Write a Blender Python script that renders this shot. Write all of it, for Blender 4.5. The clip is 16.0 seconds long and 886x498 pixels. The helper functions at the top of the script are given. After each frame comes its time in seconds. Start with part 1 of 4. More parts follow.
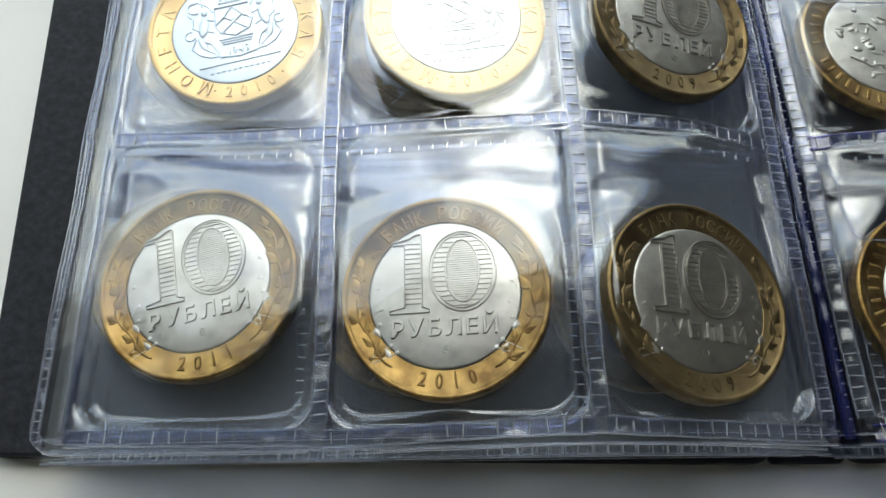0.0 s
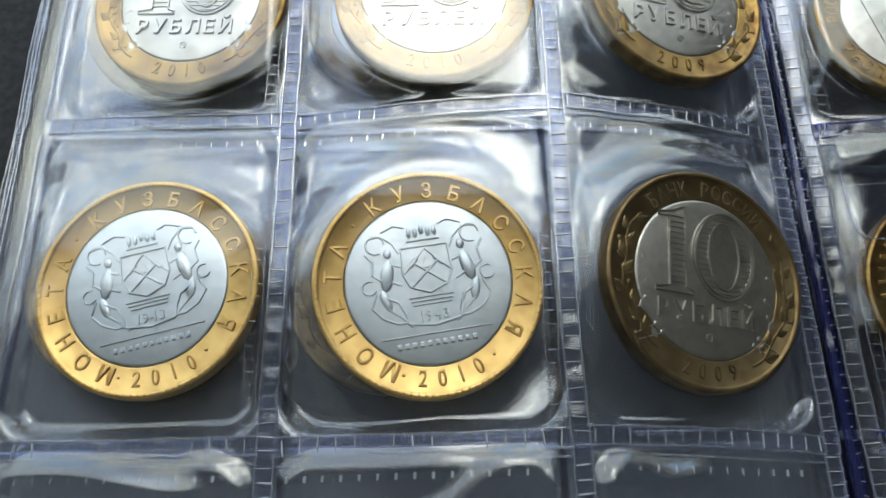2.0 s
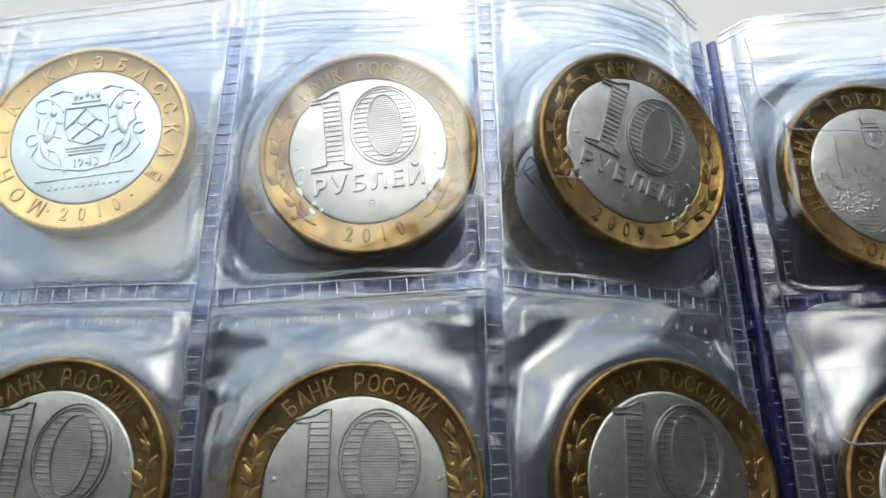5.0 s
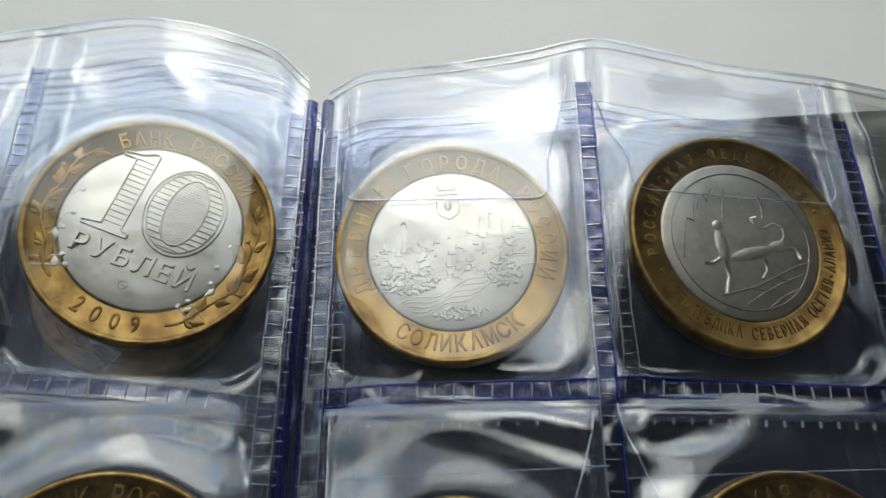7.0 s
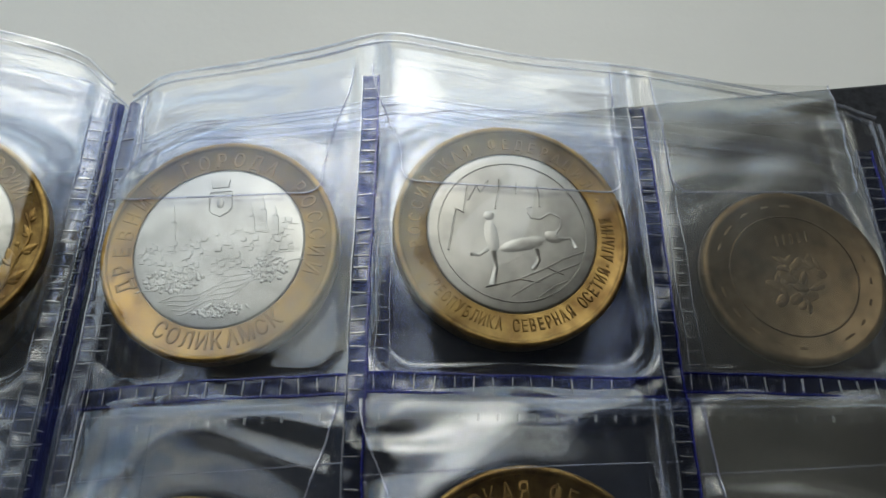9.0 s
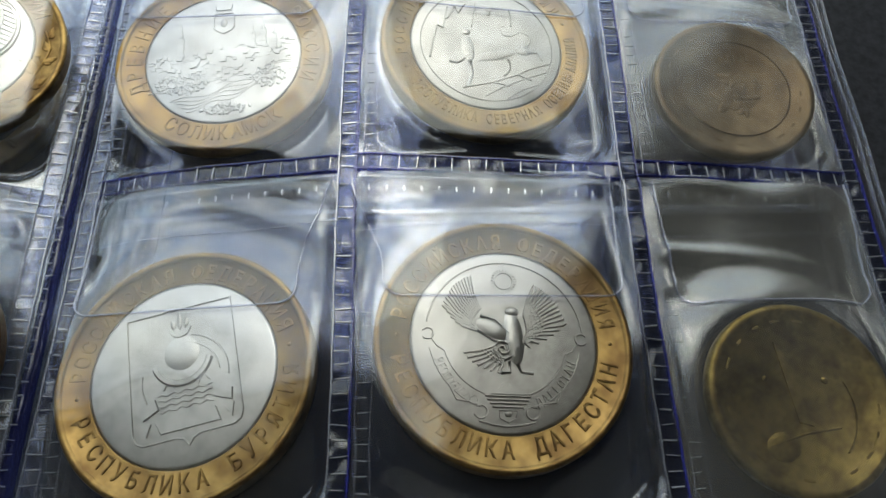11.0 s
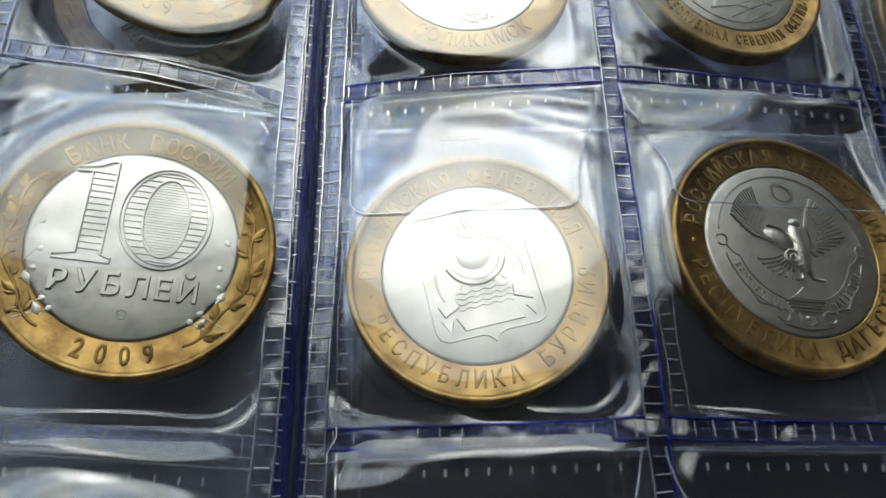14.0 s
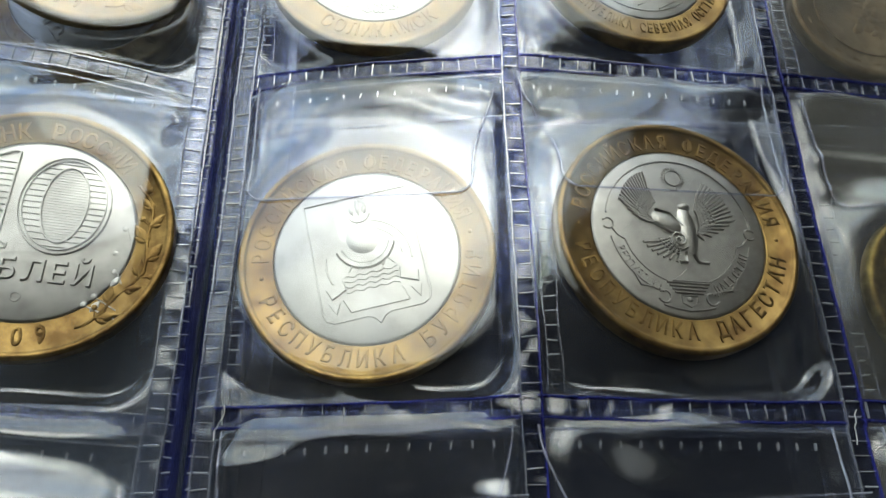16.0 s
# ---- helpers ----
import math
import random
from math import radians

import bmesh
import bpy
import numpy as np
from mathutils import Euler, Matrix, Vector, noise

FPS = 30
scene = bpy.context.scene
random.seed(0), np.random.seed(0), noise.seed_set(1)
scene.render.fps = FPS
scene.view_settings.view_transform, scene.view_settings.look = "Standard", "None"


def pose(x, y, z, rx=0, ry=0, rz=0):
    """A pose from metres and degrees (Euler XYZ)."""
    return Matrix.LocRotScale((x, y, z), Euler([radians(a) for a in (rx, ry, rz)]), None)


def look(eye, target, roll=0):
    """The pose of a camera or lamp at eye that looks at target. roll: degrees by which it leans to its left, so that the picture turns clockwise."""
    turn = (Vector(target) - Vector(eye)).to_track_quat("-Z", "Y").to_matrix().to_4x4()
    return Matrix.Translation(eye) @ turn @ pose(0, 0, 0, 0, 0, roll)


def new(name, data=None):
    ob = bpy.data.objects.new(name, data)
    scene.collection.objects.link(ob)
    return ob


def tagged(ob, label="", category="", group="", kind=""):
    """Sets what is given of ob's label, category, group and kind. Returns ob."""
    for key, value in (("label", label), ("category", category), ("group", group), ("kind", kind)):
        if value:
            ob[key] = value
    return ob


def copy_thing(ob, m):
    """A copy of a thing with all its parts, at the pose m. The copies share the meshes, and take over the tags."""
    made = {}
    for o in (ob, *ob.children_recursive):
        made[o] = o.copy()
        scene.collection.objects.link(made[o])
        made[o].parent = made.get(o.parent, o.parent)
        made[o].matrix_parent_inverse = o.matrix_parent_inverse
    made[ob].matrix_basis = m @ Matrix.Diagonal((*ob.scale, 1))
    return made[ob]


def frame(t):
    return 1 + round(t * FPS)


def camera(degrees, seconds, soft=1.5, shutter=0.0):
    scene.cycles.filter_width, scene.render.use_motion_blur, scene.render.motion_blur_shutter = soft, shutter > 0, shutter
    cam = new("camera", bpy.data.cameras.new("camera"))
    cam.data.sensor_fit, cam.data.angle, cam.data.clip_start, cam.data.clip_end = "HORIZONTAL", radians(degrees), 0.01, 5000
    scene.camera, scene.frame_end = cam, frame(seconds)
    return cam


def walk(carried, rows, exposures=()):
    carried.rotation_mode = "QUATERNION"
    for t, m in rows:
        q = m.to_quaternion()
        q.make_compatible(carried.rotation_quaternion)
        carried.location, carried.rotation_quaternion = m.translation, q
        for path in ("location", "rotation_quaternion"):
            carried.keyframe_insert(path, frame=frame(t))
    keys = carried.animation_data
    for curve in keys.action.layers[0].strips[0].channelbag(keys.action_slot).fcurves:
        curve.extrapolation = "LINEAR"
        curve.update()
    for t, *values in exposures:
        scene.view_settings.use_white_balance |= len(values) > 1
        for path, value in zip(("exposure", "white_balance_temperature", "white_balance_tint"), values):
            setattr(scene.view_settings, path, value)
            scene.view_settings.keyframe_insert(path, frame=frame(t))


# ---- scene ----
# ---- camera ----
cam = camera(66.0, 16.0, soft=1.5)
PATH = [
    (0, -0.00551, -0.03802, 0.08733, 20.47, -2.48, -0.88),
    (0.5, -0.00602, -0.03135, 0.08777, 20.84, -2.48, -1.04),
    (1, -0.00344, -0.01947, 0.08534, 20.37, -2.89, -1.24),
    (1.5, -0.00377, -0.00428, 0.08358, 19.74, -2.79, -0.94),
    (2, -0.00132, 0.00812, 0.08018, 18.90, -2.79, -0.86),
    (2.5, -0.00003, 0.02116, 0.07876, 18.24, -2.36, -1.18),
    (3, -0.00098, 0.03041, 0.07767, 18.65, -2.86, -1.04),
    (3.5, -0.00098, 0.04173, 0.07876, 19.03, -3.38, -1.12),
    (3.7, -0.00023, 0.04562, 0.07865, 18.96, -3.61, -1.23),
    (5.8, 0.02635, 0.08213, 0.08056, 21.24, -1.25, 0.45),
    (6, 0.03691, 0.08395, 0.07779, 20.99, -0.23, 0.58),
    (6.5, 0.05385, 0.07887, 0.07765, 22.64, -0.04, 0.19),
    (7, 0.06845, 0.07889, 0.07579, 22.84, 0.22, 0.04),
    (7.5, 0.07155, 0.07790, 0.07510, 23.05, 0.52, -0.27),
    (8, 0.07370, 0.07773, 0.07488, 23.47, 0.82, -0.19),
    (8.5, 0.08844, 0.07688, 0.07379, 24.45, 1.86, -0.35),
    (8.7, 0.09656, 0.07731, 0.07294, 24.08, 2.12, -0.45),
    (10.8, 0.09736, 0.05736, 0.07363, 24.54, 0.38, -1.03),
    (11, 0.09644, 0.05183, 0.07211, 23.85, 0.52, -1.15),
    (11.5, 0.09359, 0.04523, 0.07197, 22.78, 0.26, -0.52),
    (12, 0.09537, 0.04532, 0.07094, 22.64, 0.76, -0.84),
    (12.5, 0.09349, 0.04583, 0.07060, 22.26, 0.38, -0.86),
    (13, 0.09216, 0.04597, 0.07066, 22.35, 0.41, -0.76),
    (13.5, 0.08101, 0.04579, 0.06823, 21.76, -1.86, -1.26),
    (14, 0.06192, 0.04516, 0.06801, 22.17, -3.27, -0.82),
    (14.5, 0.06298, 0.04569, 0.06905, 21.95, -3.02, -0.57),
    (15, 0.06501, 0.04488, 0.06865, 22.40, -2.65, -0.59),
    (15.5, 0.06812, 0.04427, 0.06914, 22.28, -2.08, -0.36),
    (16, 0.07457, 0.04298, 0.06958, 22.04, -2.23, -0.61),
]
walk(cam, [(t, pose(x, y, z, rx, ry, rz)) for t, x, y, z, rx, ry, rz in PATH],
     exposures=[(0, 0.56, 6600, 0), (3.7, 0.58, 6550, 0), (7.0, 0.12, 6700, 1), (8.5, -0.12, 6700, 0), (11.0, 0.10, 6600, 0), (12.5, 0.36, 6600, 0), (16.0, 0.36, 6600, -2)])

# ---- light: sky through the window, and a hazy sun high over it ----
SUN_AZ, SUN_ZEN = 0.0, 33.0
world = bpy.data.worlds.new("sky")
scene.world = world
world.use_nodes = True
wn, wl = world.node_tree.nodes, world.node_tree.links
bg = wn["Background"]
sky = wn.new("ShaderNodeTexSky")
sky.sky_type, sky.sun_disc = "NISHITA", False
sky.sun_elevation, sky.sun_rotation = radians(90 - SUN_ZEN), radians(SUN_AZ)
co = wn.new("ShaderNodeTexCoord")
cl = wn.new("ShaderNodeTexNoise")
cl.inputs["Scale"].default_value, cl.inputs["Detail"].default_value, cl.inputs["Roughness"].default_value = 4.2, 5, 0.45
ramp = wn.new("ShaderNodeValToRGB")
ramp.color_ramp.elements[0].position, ramp.color_ramp.elements[1].position = 0.40, 0.64
ramp.color_ramp.elements[0].color = (0.12, 0.12, 0.12, 1)
mixc = wn.new("ShaderNodeMix")
mixc.data_type = "RGBA"
mixc.inputs["B"].default_value = (7.3, 7.15, 6.85, 1)
wl.new(co.outputs["Generated"], cl.inputs["Vector"])
wl.new(cl.outputs["Fac"], ramp.inputs["Fac"])
wl.new(ramp.outputs["Color"], mixc.inputs["Factor"])
wl.new(sky.outputs["Color"], mixc.inputs["A"])
wl.new(mixc.outputs["Result"], bg.inputs["Color"])
bg.inputs["Strength"].default_value = 0.32
sun = new("sun", bpy.data.lights.new("sun", "SUN"))
sun.data.energy, sun.data.angle, sun.data.color = 0.30, radians(26), (1.0, 0.97, 0.92)
az, ze = radians(SUN_AZ), radians(SUN_ZEN)
sun.matrix_world = look((math.sin(ze) * math.sin(az) * 5, math.sin(ze) * math.cos(az) * 5, math.cos(ze) * 5), (0, 0, 0))


# ---- materials ----
def material(name):
    m = bpy.data.materials.new(name)
    m.use_nodes = True
    return m, m.node_tree.nodes, m.node_tree.links, m.node_tree.nodes["Principled BSDF"]


def noise_node(n, l, scale, detail=4, coords="Object", rough=0.5):
    c = n.new("ShaderNodeTexCoord")
    t = n.new("ShaderNodeTexNoise")
    t.inputs["Scale"].default_value, t.inputs["Detail"].default_value, t.inputs["Roughness"].default_value = scale, detail, rough
    l.new(c.outputs[coords], t.inputs["Vector"])
    return t


def ramp_node(n, l, src, stops):
    r = n.new("ShaderNodeValToRGB")
    e = r.color_ramp.elements
    e[0].position, e[0].color = stops[0][0], (*stops[0][1], 1)
    e[1].position, e[1].color = stops[-1][0], (*stops[-1][1], 1)
    for p, c in stops[1:-1]:
        e.new(p).color = (*c, 1)
    l.new(src, r.inputs["Fac"])
    return r


def bump_node(n, l, src, strength, distance, target):
    b = n.new("ShaderNodeBump")
    b.inputs["Strength"].default_value, b.inputs["Distance"].default_value = strength, distance
    l.new(src, b.inputs["Height"])
    l.new(b.outputs["Normal"], target.inputs["Normal"])
    return b


def metal(name, dark, light, rough, patina=(0.42, 0.7), grain=0.46):
    """Struck coin metal: tone drifts with tarnish, fine die grain in the relief."""
    m, n, l, p = material(name)
    p.inputs["Metallic"].default_value = 1.0
    big = noise_node(n, l, 240, 8, rough=0.68)
    fine = noise_node(n, l, 5200, 3)
    r = ramp_node(n, l, big.outputs["Fac"], [(patina[0], light), (patina[1], dark)])
    l.new(r.outputs["Color"], p.inputs["Base Color"])
    rr = ramp_node(n, l, big.outputs["Fac"], [(0.3, (rough - 0.06,) * 3), (0.75, (rough + 0.1,) * 3)])
    l.new(rr.outputs["Color"], p.inputs["Roughness"])
    # hairline scratches from handling: noise stretched along two directions
    tc = n.new("ShaderNodeTexCoord")
    marks = []
    for turn, sc in ((0.6, (260, 9000, 1)), (-0.9, (7000, 200, 1))):
        mp = n.new("ShaderNodeMapping")
        mp.inputs["Rotation"].default_value, mp.inputs["Scale"].default_value = (0, 0, turn), sc
        ns = n.new("ShaderNodeTexNoise")
        ns.inputs["Scale"].default_value, ns.inputs["Detail"].default_value = 1.0, 2
        l.new(tc.outputs["Object"], mp.inputs["Vector"])
        l.new(mp.outputs["Vector"], ns.inputs["Vector"])
        marks.append(ns)
    add = n.new("ShaderNodeMath")
    add.operation = "ADD"
    l.new(marks[0].outputs["Fac"], add.inputs[0])
    l.new(marks[1].outputs["Fac"], add.inputs[1])
    both = n.new("ShaderNodeMath")
    both.operation = "MULTIPLY_ADD"
    both.inputs[1].default_value = 0.35
    l.new(add.outputs["Value"], both.inputs[0])
    l.new(fine.outputs["Fac"], both.inputs[2])
    bump_node(n, l, both.outputs["Value"], grain, 0.00004, p)
    return m


BRASS = metal("brass_ring", (0.15, 0.088, 0.032), (0.325, 0.212, 0.074), 0.39, (0.40, 0.60), 0.65)
# darker copy of the ring brass: shade on coins tilted off the sky
BRASS_SHADED = metal("shaded_brass_ring", (0.09, 0.06, 0.028), (0.21, 0.15, 0.07), 0.45)
GOLD = metal("pale_gold_ring", (0.48, 0.31, 0.11), (0.64, 0.44, 0.17), 0.44)
NICKEL = metal("nickel_centre", (0.30, 0.29, 0.265), (0.50, 0.49, 0.455), 0.36, grain=0.6)
# darker nickel copy, with the shade of the tilted coins in its colour
NICKEL_SHADED = metal("shaded_nickel_centre", (0.30, 0.285, 0.255), (0.46, 0.44, 0.40), 0.38, grain=0.6)
SILVER = metal("bluish_silver_centre", (0.44, 0.49, 0.53), (0.56, 0.61, 0.65), 0.42)
BRONZE = metal("brown_bronze", (0.085, 0.058, 0.032), (0.21, 0.148, 0.085), 0.46, (0.35, 0.65))
YELLOW = metal("yellow_brass", (0.12, 0.08, 0.022), (0.36, 0.26, 0.085), 0.45, (0.4, 0.62))


def film(name, tint, gloss, rough, wave=0.0, wave_scale=120, haze=0.0, milk=(0.74, 0.81, 0.95)):
    """Thin clear PVC: lets light through, mirrors the sky by Fresnel."""
    m, n, l, p = material(name)
    n.remove(p)
    out = n["Material Output"]
    tr = n.new("ShaderNodeBsdfTransparent")
    gl = n.new("ShaderNodeBsdfGlossy")
    mx = n.new("ShaderNodeMixShader")
    fr = n.new("ShaderNodeLayerWeight")
    power = n.new("ShaderNodeMath")
    power.operation, power.inputs[1].default_value = "POWER", 5.0
    mul = n.new("ShaderNodeMath")
    mul.operation, mul.use_clamp = "MULTIPLY_ADD", True
    mul.inputs[1].default_value, mul.inputs[2].default_value = 0.9 - 0.04 * gloss, 0.04 * gloss
    tr.inputs["Color"].default_value = (*tint, 1)
    gl.inputs["Color"].default_value = (0.98, 0.99, 1, 1)
    gl.inputs["Roughness"].default_value = rough
    if wave:
        w = noise_node(n, l, wave_scale, 1)
        b = bump_node(n, l, w.outputs["Fac"], 1.0, wave, gl)
        l.new(b.outputs["Normal"], fr.inputs["Normal"])
    l.new(fr.outputs["Facing"], power.inputs[0])
    l.new(power.outputs["Value"], mul.inputs[0])
    l.new(mul.outputs["Value"], mx.inputs["Fac"])
    body = tr.outputs["BSDF"]
    if haze:
        # soft PVC is faintly milky; the bluish veil of sky is painted in too
        df = n.new("ShaderNodeBsdfDiffuse")
        df.inputs["Color"].default_value = (*milk, 1)
        hz = n.new("ShaderNodeMixShader")
        cloud = noise_node(n, l, 70, 3)
        hr = ramp_node(n, l, cloud.outputs["Fac"], [(0.3, (haze * 0.6,) * 3), (0.7, (haze * 1.4,) * 3)])
        l.new(hr.outputs["Color"], hz.inputs["Fac"])
        l.new(tr.outputs["BSDF"], hz.inputs[1])
        l.new(df.outputs["BSDF"], hz.inputs[2])
        body = hz.outputs["Shader"]
    l.new(body, mx.inputs[1])
    l.new(gl.outputs["BSDF"], mx.inputs[2])
    l.new(mx.outputs["Shader"], out.inputs["Surface"])
    return m


FILM = film("clear_pocket_film", (0.97, 0.975, 0.99), 2.1, 0.05, 0.0009, 60, 0.002, (0.82, 0.86, 0.9))
TUCK = film("clear_flap_film", (0.965, 0.97, 0.985), 0.6, 0.05, 0.0005, 60, 0.002, (0.82, 0.86, 0.9))
# backing and lower films tinted darker and bluer: pocket-depth shade put into the colour
BACK = film("shade_tinted_backing_film", (0.84, 0.87, 0.95), 2.2, 0.05, 0.0012, 60, 0.026, (0.52, 0.58, 0.76))
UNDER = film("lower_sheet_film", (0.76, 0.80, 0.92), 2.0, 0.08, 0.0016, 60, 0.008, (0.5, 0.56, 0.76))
# lower sheets of the left page: whiter and hazier than the right
MILKY = film("milky_lower_film", (0.82, 0.85, 0.90), 1.6, 0.10, 0.0012, 60, 0.10, (0.70, 0.75, 0.72))
WELD = film("clear_weld", (0.30, 0.33, 0.50), 1.3, 0.10, 0.0012, 260, 0.01)
# lighter weld copy: lavender light on the left page's seams is in its tint
WELDC = film("lit_clear_weld", (0.58, 0.62, 0.76), 1.8, 0.12, 0.0008, 260, 0.03)
TICK = film("weld_tick", (0.6, 0.62, 0.7), 7.0, 0.12, haze=0.32, milk=(0.86, 0.89, 0.93))
RAIL = film("blue_tinted_weld_edge", (0.16, 0.18, 0.62), 2.0, 0.12, haze=0.30, milk=(0.05, 0.06, 0.42))
RAILC = film("clear_weld_edge", (0.66, 0.69, 0.78), 4.5, 0.12, haze=0.14, milk=(0.74, 0.80, 0.93))
FLAP = film("clear_flap_edge", (0.6, 0.62, 0.78), 4.5, 0.14, haze=0.25, milk=(0.72, 0.76, 0.92))
GUTTER = film("navy_gutter_film", (0.13, 0.15, 0.36), 1.6, 0.12, 0.0008, 150, 0.2, (0.035, 0.045, 0.2))
# F column film: the grey sky glare on it is put into its colour
HAZY = film("glare_haze_pocket_film", (0.86, 0.86, 0.84), 1.8, 0.2, 0.0012, 60, 0.06, (0.60, 0.58, 0.52))
PANE = film("window_pane", (0.97, 0.98, 0.97), 1.0, 0.0)

LEATHER, n, l, p = material("black_leatherette")
v = noise_node(n, l, 900, 6)
r = ramp_node(n, l, v.outputs["Fac"], [(0.3, (0.006, 0.006, 0.009)), (0.7, (0.018, 0.019, 0.025))])
l.new(r.outputs["Color"], p.inputs["Base Color"])
p.inputs["Roughness"].default_value = 0.72
p.inputs["Specular IOR Level"].default_value = 0.25
bump_node(n, l, v.outputs["Fac"], 0.35, 0.0003, p)

SILL, n, l, p = material("white_sill_paint")
v = noise_node(n, l, 14, 6)
r = ramp_node(n, l, v.outputs["Fac"], [(0.3, (0.66, 0.645, 0.62)), (0.7, (0.75, 0.735, 0.71))])
l.new(r.outputs["Color"], p.inputs["Base Color"])
p.inputs["Roughness"].default_value = 0.45
bump_node(n, l, noise_node(n, l, 700, 3).outputs["Fac"], 0.1, 0.0003, p)

# unseen ceiling, toned dark so that film and coins mirror a dark room
PLASTER, n, l, p = material("darkened_ceiling_plaster")
v = noise_node(n, l, 6, 6)
r = ramp_node(n, l, v.outputs["Fac"], [(0.3, (0.11, 0.105, 0.10)), (0.7, (0.15, 0.145, 0.135))])
l.new(r.outputs["Color"], p.inputs["Base Color"])
p.inputs["Roughness"].default_value = 0.9
bump_node(n, l, noise_node(n, l, 160, 4).outputs["Fac"], 0.2, 0.002, p)

# unseen walls, darkened to hold down the grey they reflect
PAINT, n, l, p = material("darkened_wall_paint")
v = noise_node(n, l, 5, 6)
r = ramp_node(n, l, v.outputs["Fac"], [(0.3, (0.22, 0.21, 0.19)), (0.7, (0.28, 0.265, 0.24))])
l.new(r.outputs["Color"], p.inputs["Base Color"])
p.inputs["Roughness"].default_value = 0.85
bump_node(n, l, noise_node(n, l, 160, 4).outputs["Fac"], 0.2, 0.002, p)

WOOD, n, l, p = material("brown_floor")
v = noise_node(n, l, 9, 6)
r = ramp_node(n, l, v.outputs["Fac"], [(0.3, (0.10, 0.06, 0.035)), (0.7, (0.20, 0.13, 0.08))])
l.new(r.outputs["Color"], p.inputs["Base Color"])
p.inputs["Roughness"].default_value = 0.5


# ---- mesh building, in millimetres ----
class Build:
    def __init__(self):
        self.v, self.f = [], []

    def add(self, verts, faces):
        k = len(self.v)
        self.v.extend(verts)
        self.f.extend(tuple(i + k for i in face) for face in faces)
        return self

    def box(self, x0, x1, y0, y1, z0, z1):
        vs = [(x, y, z) for z in (z0, z1) for y in (y0, y1) for x in (x0, x1)]
        return self.add(vs, [(0, 2, 3, 1), (4, 5, 7, 6), (0, 1, 5, 4), (2, 6, 7, 3), (0, 4, 6, 2), (1, 3, 7, 5)])

    def ridge(self, pts, w=0.25, h=0.14, closed=False, z=0.0):
        """A raised line with a sloped section along a polyline of (x, y) or (x, y, z)."""
        q = [Vector((a[0], a[1], a[2] if len(a) > 2 else z)) for a in pts]
        c = len(q)
        vs, fs = [], []
        for i in range(c):
            a = q[(i - 1) % c] if closed or i else q[0]
            b = q[(i + 1) % c] if closed or i < c - 1 else q[-1]
            t = Vector((b.x - a.x, b.y - a.y, 0))
            t = t.normalized() if t.length > 1e-9 else Vector((1, 0, 0))
            s = Vector((-t.y, t.x, 0)) * w / 2
            for off, up in ((s, -0.02), (s * 0.45, h), (s * -0.45, h), (-s, -0.02)):
                p = q[i] + off
                vs.append((p.x, p.y, p.z + up))
        for i in range(c if closed else c - 1):
            j = (i + 1) % c
            for k in range(3):
                fs.append((i * 4 + k, i * 4 + k + 1, j * 4 + k + 1, j * 4 + k))
        if not closed:
            fs += [(0, 1, 2, 3), (c * 4 - 1, c * 4 - 2, c * 4 - 3, c * 4 - 4)]
        return self.add(vs, fs)

    def dome(self, cx, cy, rx, ry, h, turn=0.0, n=14, z=0.0, point=False):
        """A low rounded lump, or with point an almond like a leaf."""
        ca, sa = math.cos(turn), math.sin(turn)
        vs = []
        for ring, up in ((1.0, -0.02), (0.72, 0.62), (0.36, 0.93)):
            for i in range(n):
                a = 2 * math.pi * i / n
                x, y = math.cos(a), math.sin(a)
                if point:
                    y *= 1 - abs(x) ** 1.6 * 0.75
                x, y = x * rx * ring, y * ry * ring
                vs.append((cx + x * ca - y * sa, cy + x * sa + y * ca, z + up * h if up > 0 else z + up))
        vs.append((cx, cy, z + h))
        fs = []
        for k in range(2):
            for i in range(n):
                j = (i + 1) % n
                fs.append((k * n + i, k * n + j, k * n + n + j, k * n + n + i))
        fs += [(2 * n + i, 2 * n + (i + 1) % n, 3 * n) for i in range(n)]
        return self.add(vs, fs)

    def plate(self, pts, h=0.12, z=0.0, inset=0.12):
        """A flat raised shape with sloped sides from a convex-ish outline."""
        c = len(pts)
        mx, my = sum(p[0] for p in pts) / c, sum(p[1] for p in pts) / c
        vs = [(x, y, z - 0.02) for x, y in pts]
        for x, y in pts:
            dx, dy = mx - x, my - y
            dd = math.hypot(dx, dy) or 1
            vs.append((x + dx / dd * inset, y + dy / dd * inset, z + h))
        fs = [(i, (i + 1) % c, c + (i + 1) % c, c + i) for i in range(c)] + [tuple(range(c, 2 * c))]
        return self.add(vs, fs)

    def lathe(self, profile, n=96, close_axis=True):
        vs, fs, k = [], [], len(profile)
        for i in range(n):
            a = 2 * math.pi * i / n
            vs += [(r * math.cos(a), r * math.sin(a), z) for r, z in profile]
        for i in range(n):
            j = (i + 1) % n
            for s in range(k - 1):
                fs.append((i * k + s, i * k + s + 1, j * k + s + 1, j * k + s))
        return self.add(vs, fs)


def part(name, b, mat, parent=None, label="", smooth=False):
    me = bpy.data.meshes.new(name)
    me.from_pydata([(x * 0.001, y * 0.001, z * 0.001) for x, y, z in b.v], [], b.f)
    me.materials.append(mat)
    if smooth:
        me.shade_smooth()
    ob = new(name, me)
    ob.parent = parent
    if label:
        ob["label"] = label
    return ob


def arc(cx, cy, r, a0, a1, n=24, ry=None):
    ry = ry or r
    return [(cx + r * math.cos(radians(a0 + (a1 - a0) * i / n)), cy + ry * math.sin(radians(a0 + (a1 - a0) * i / n))) for i in range(n + 1)]


# ---- lettering ----
GLYPHS = {}


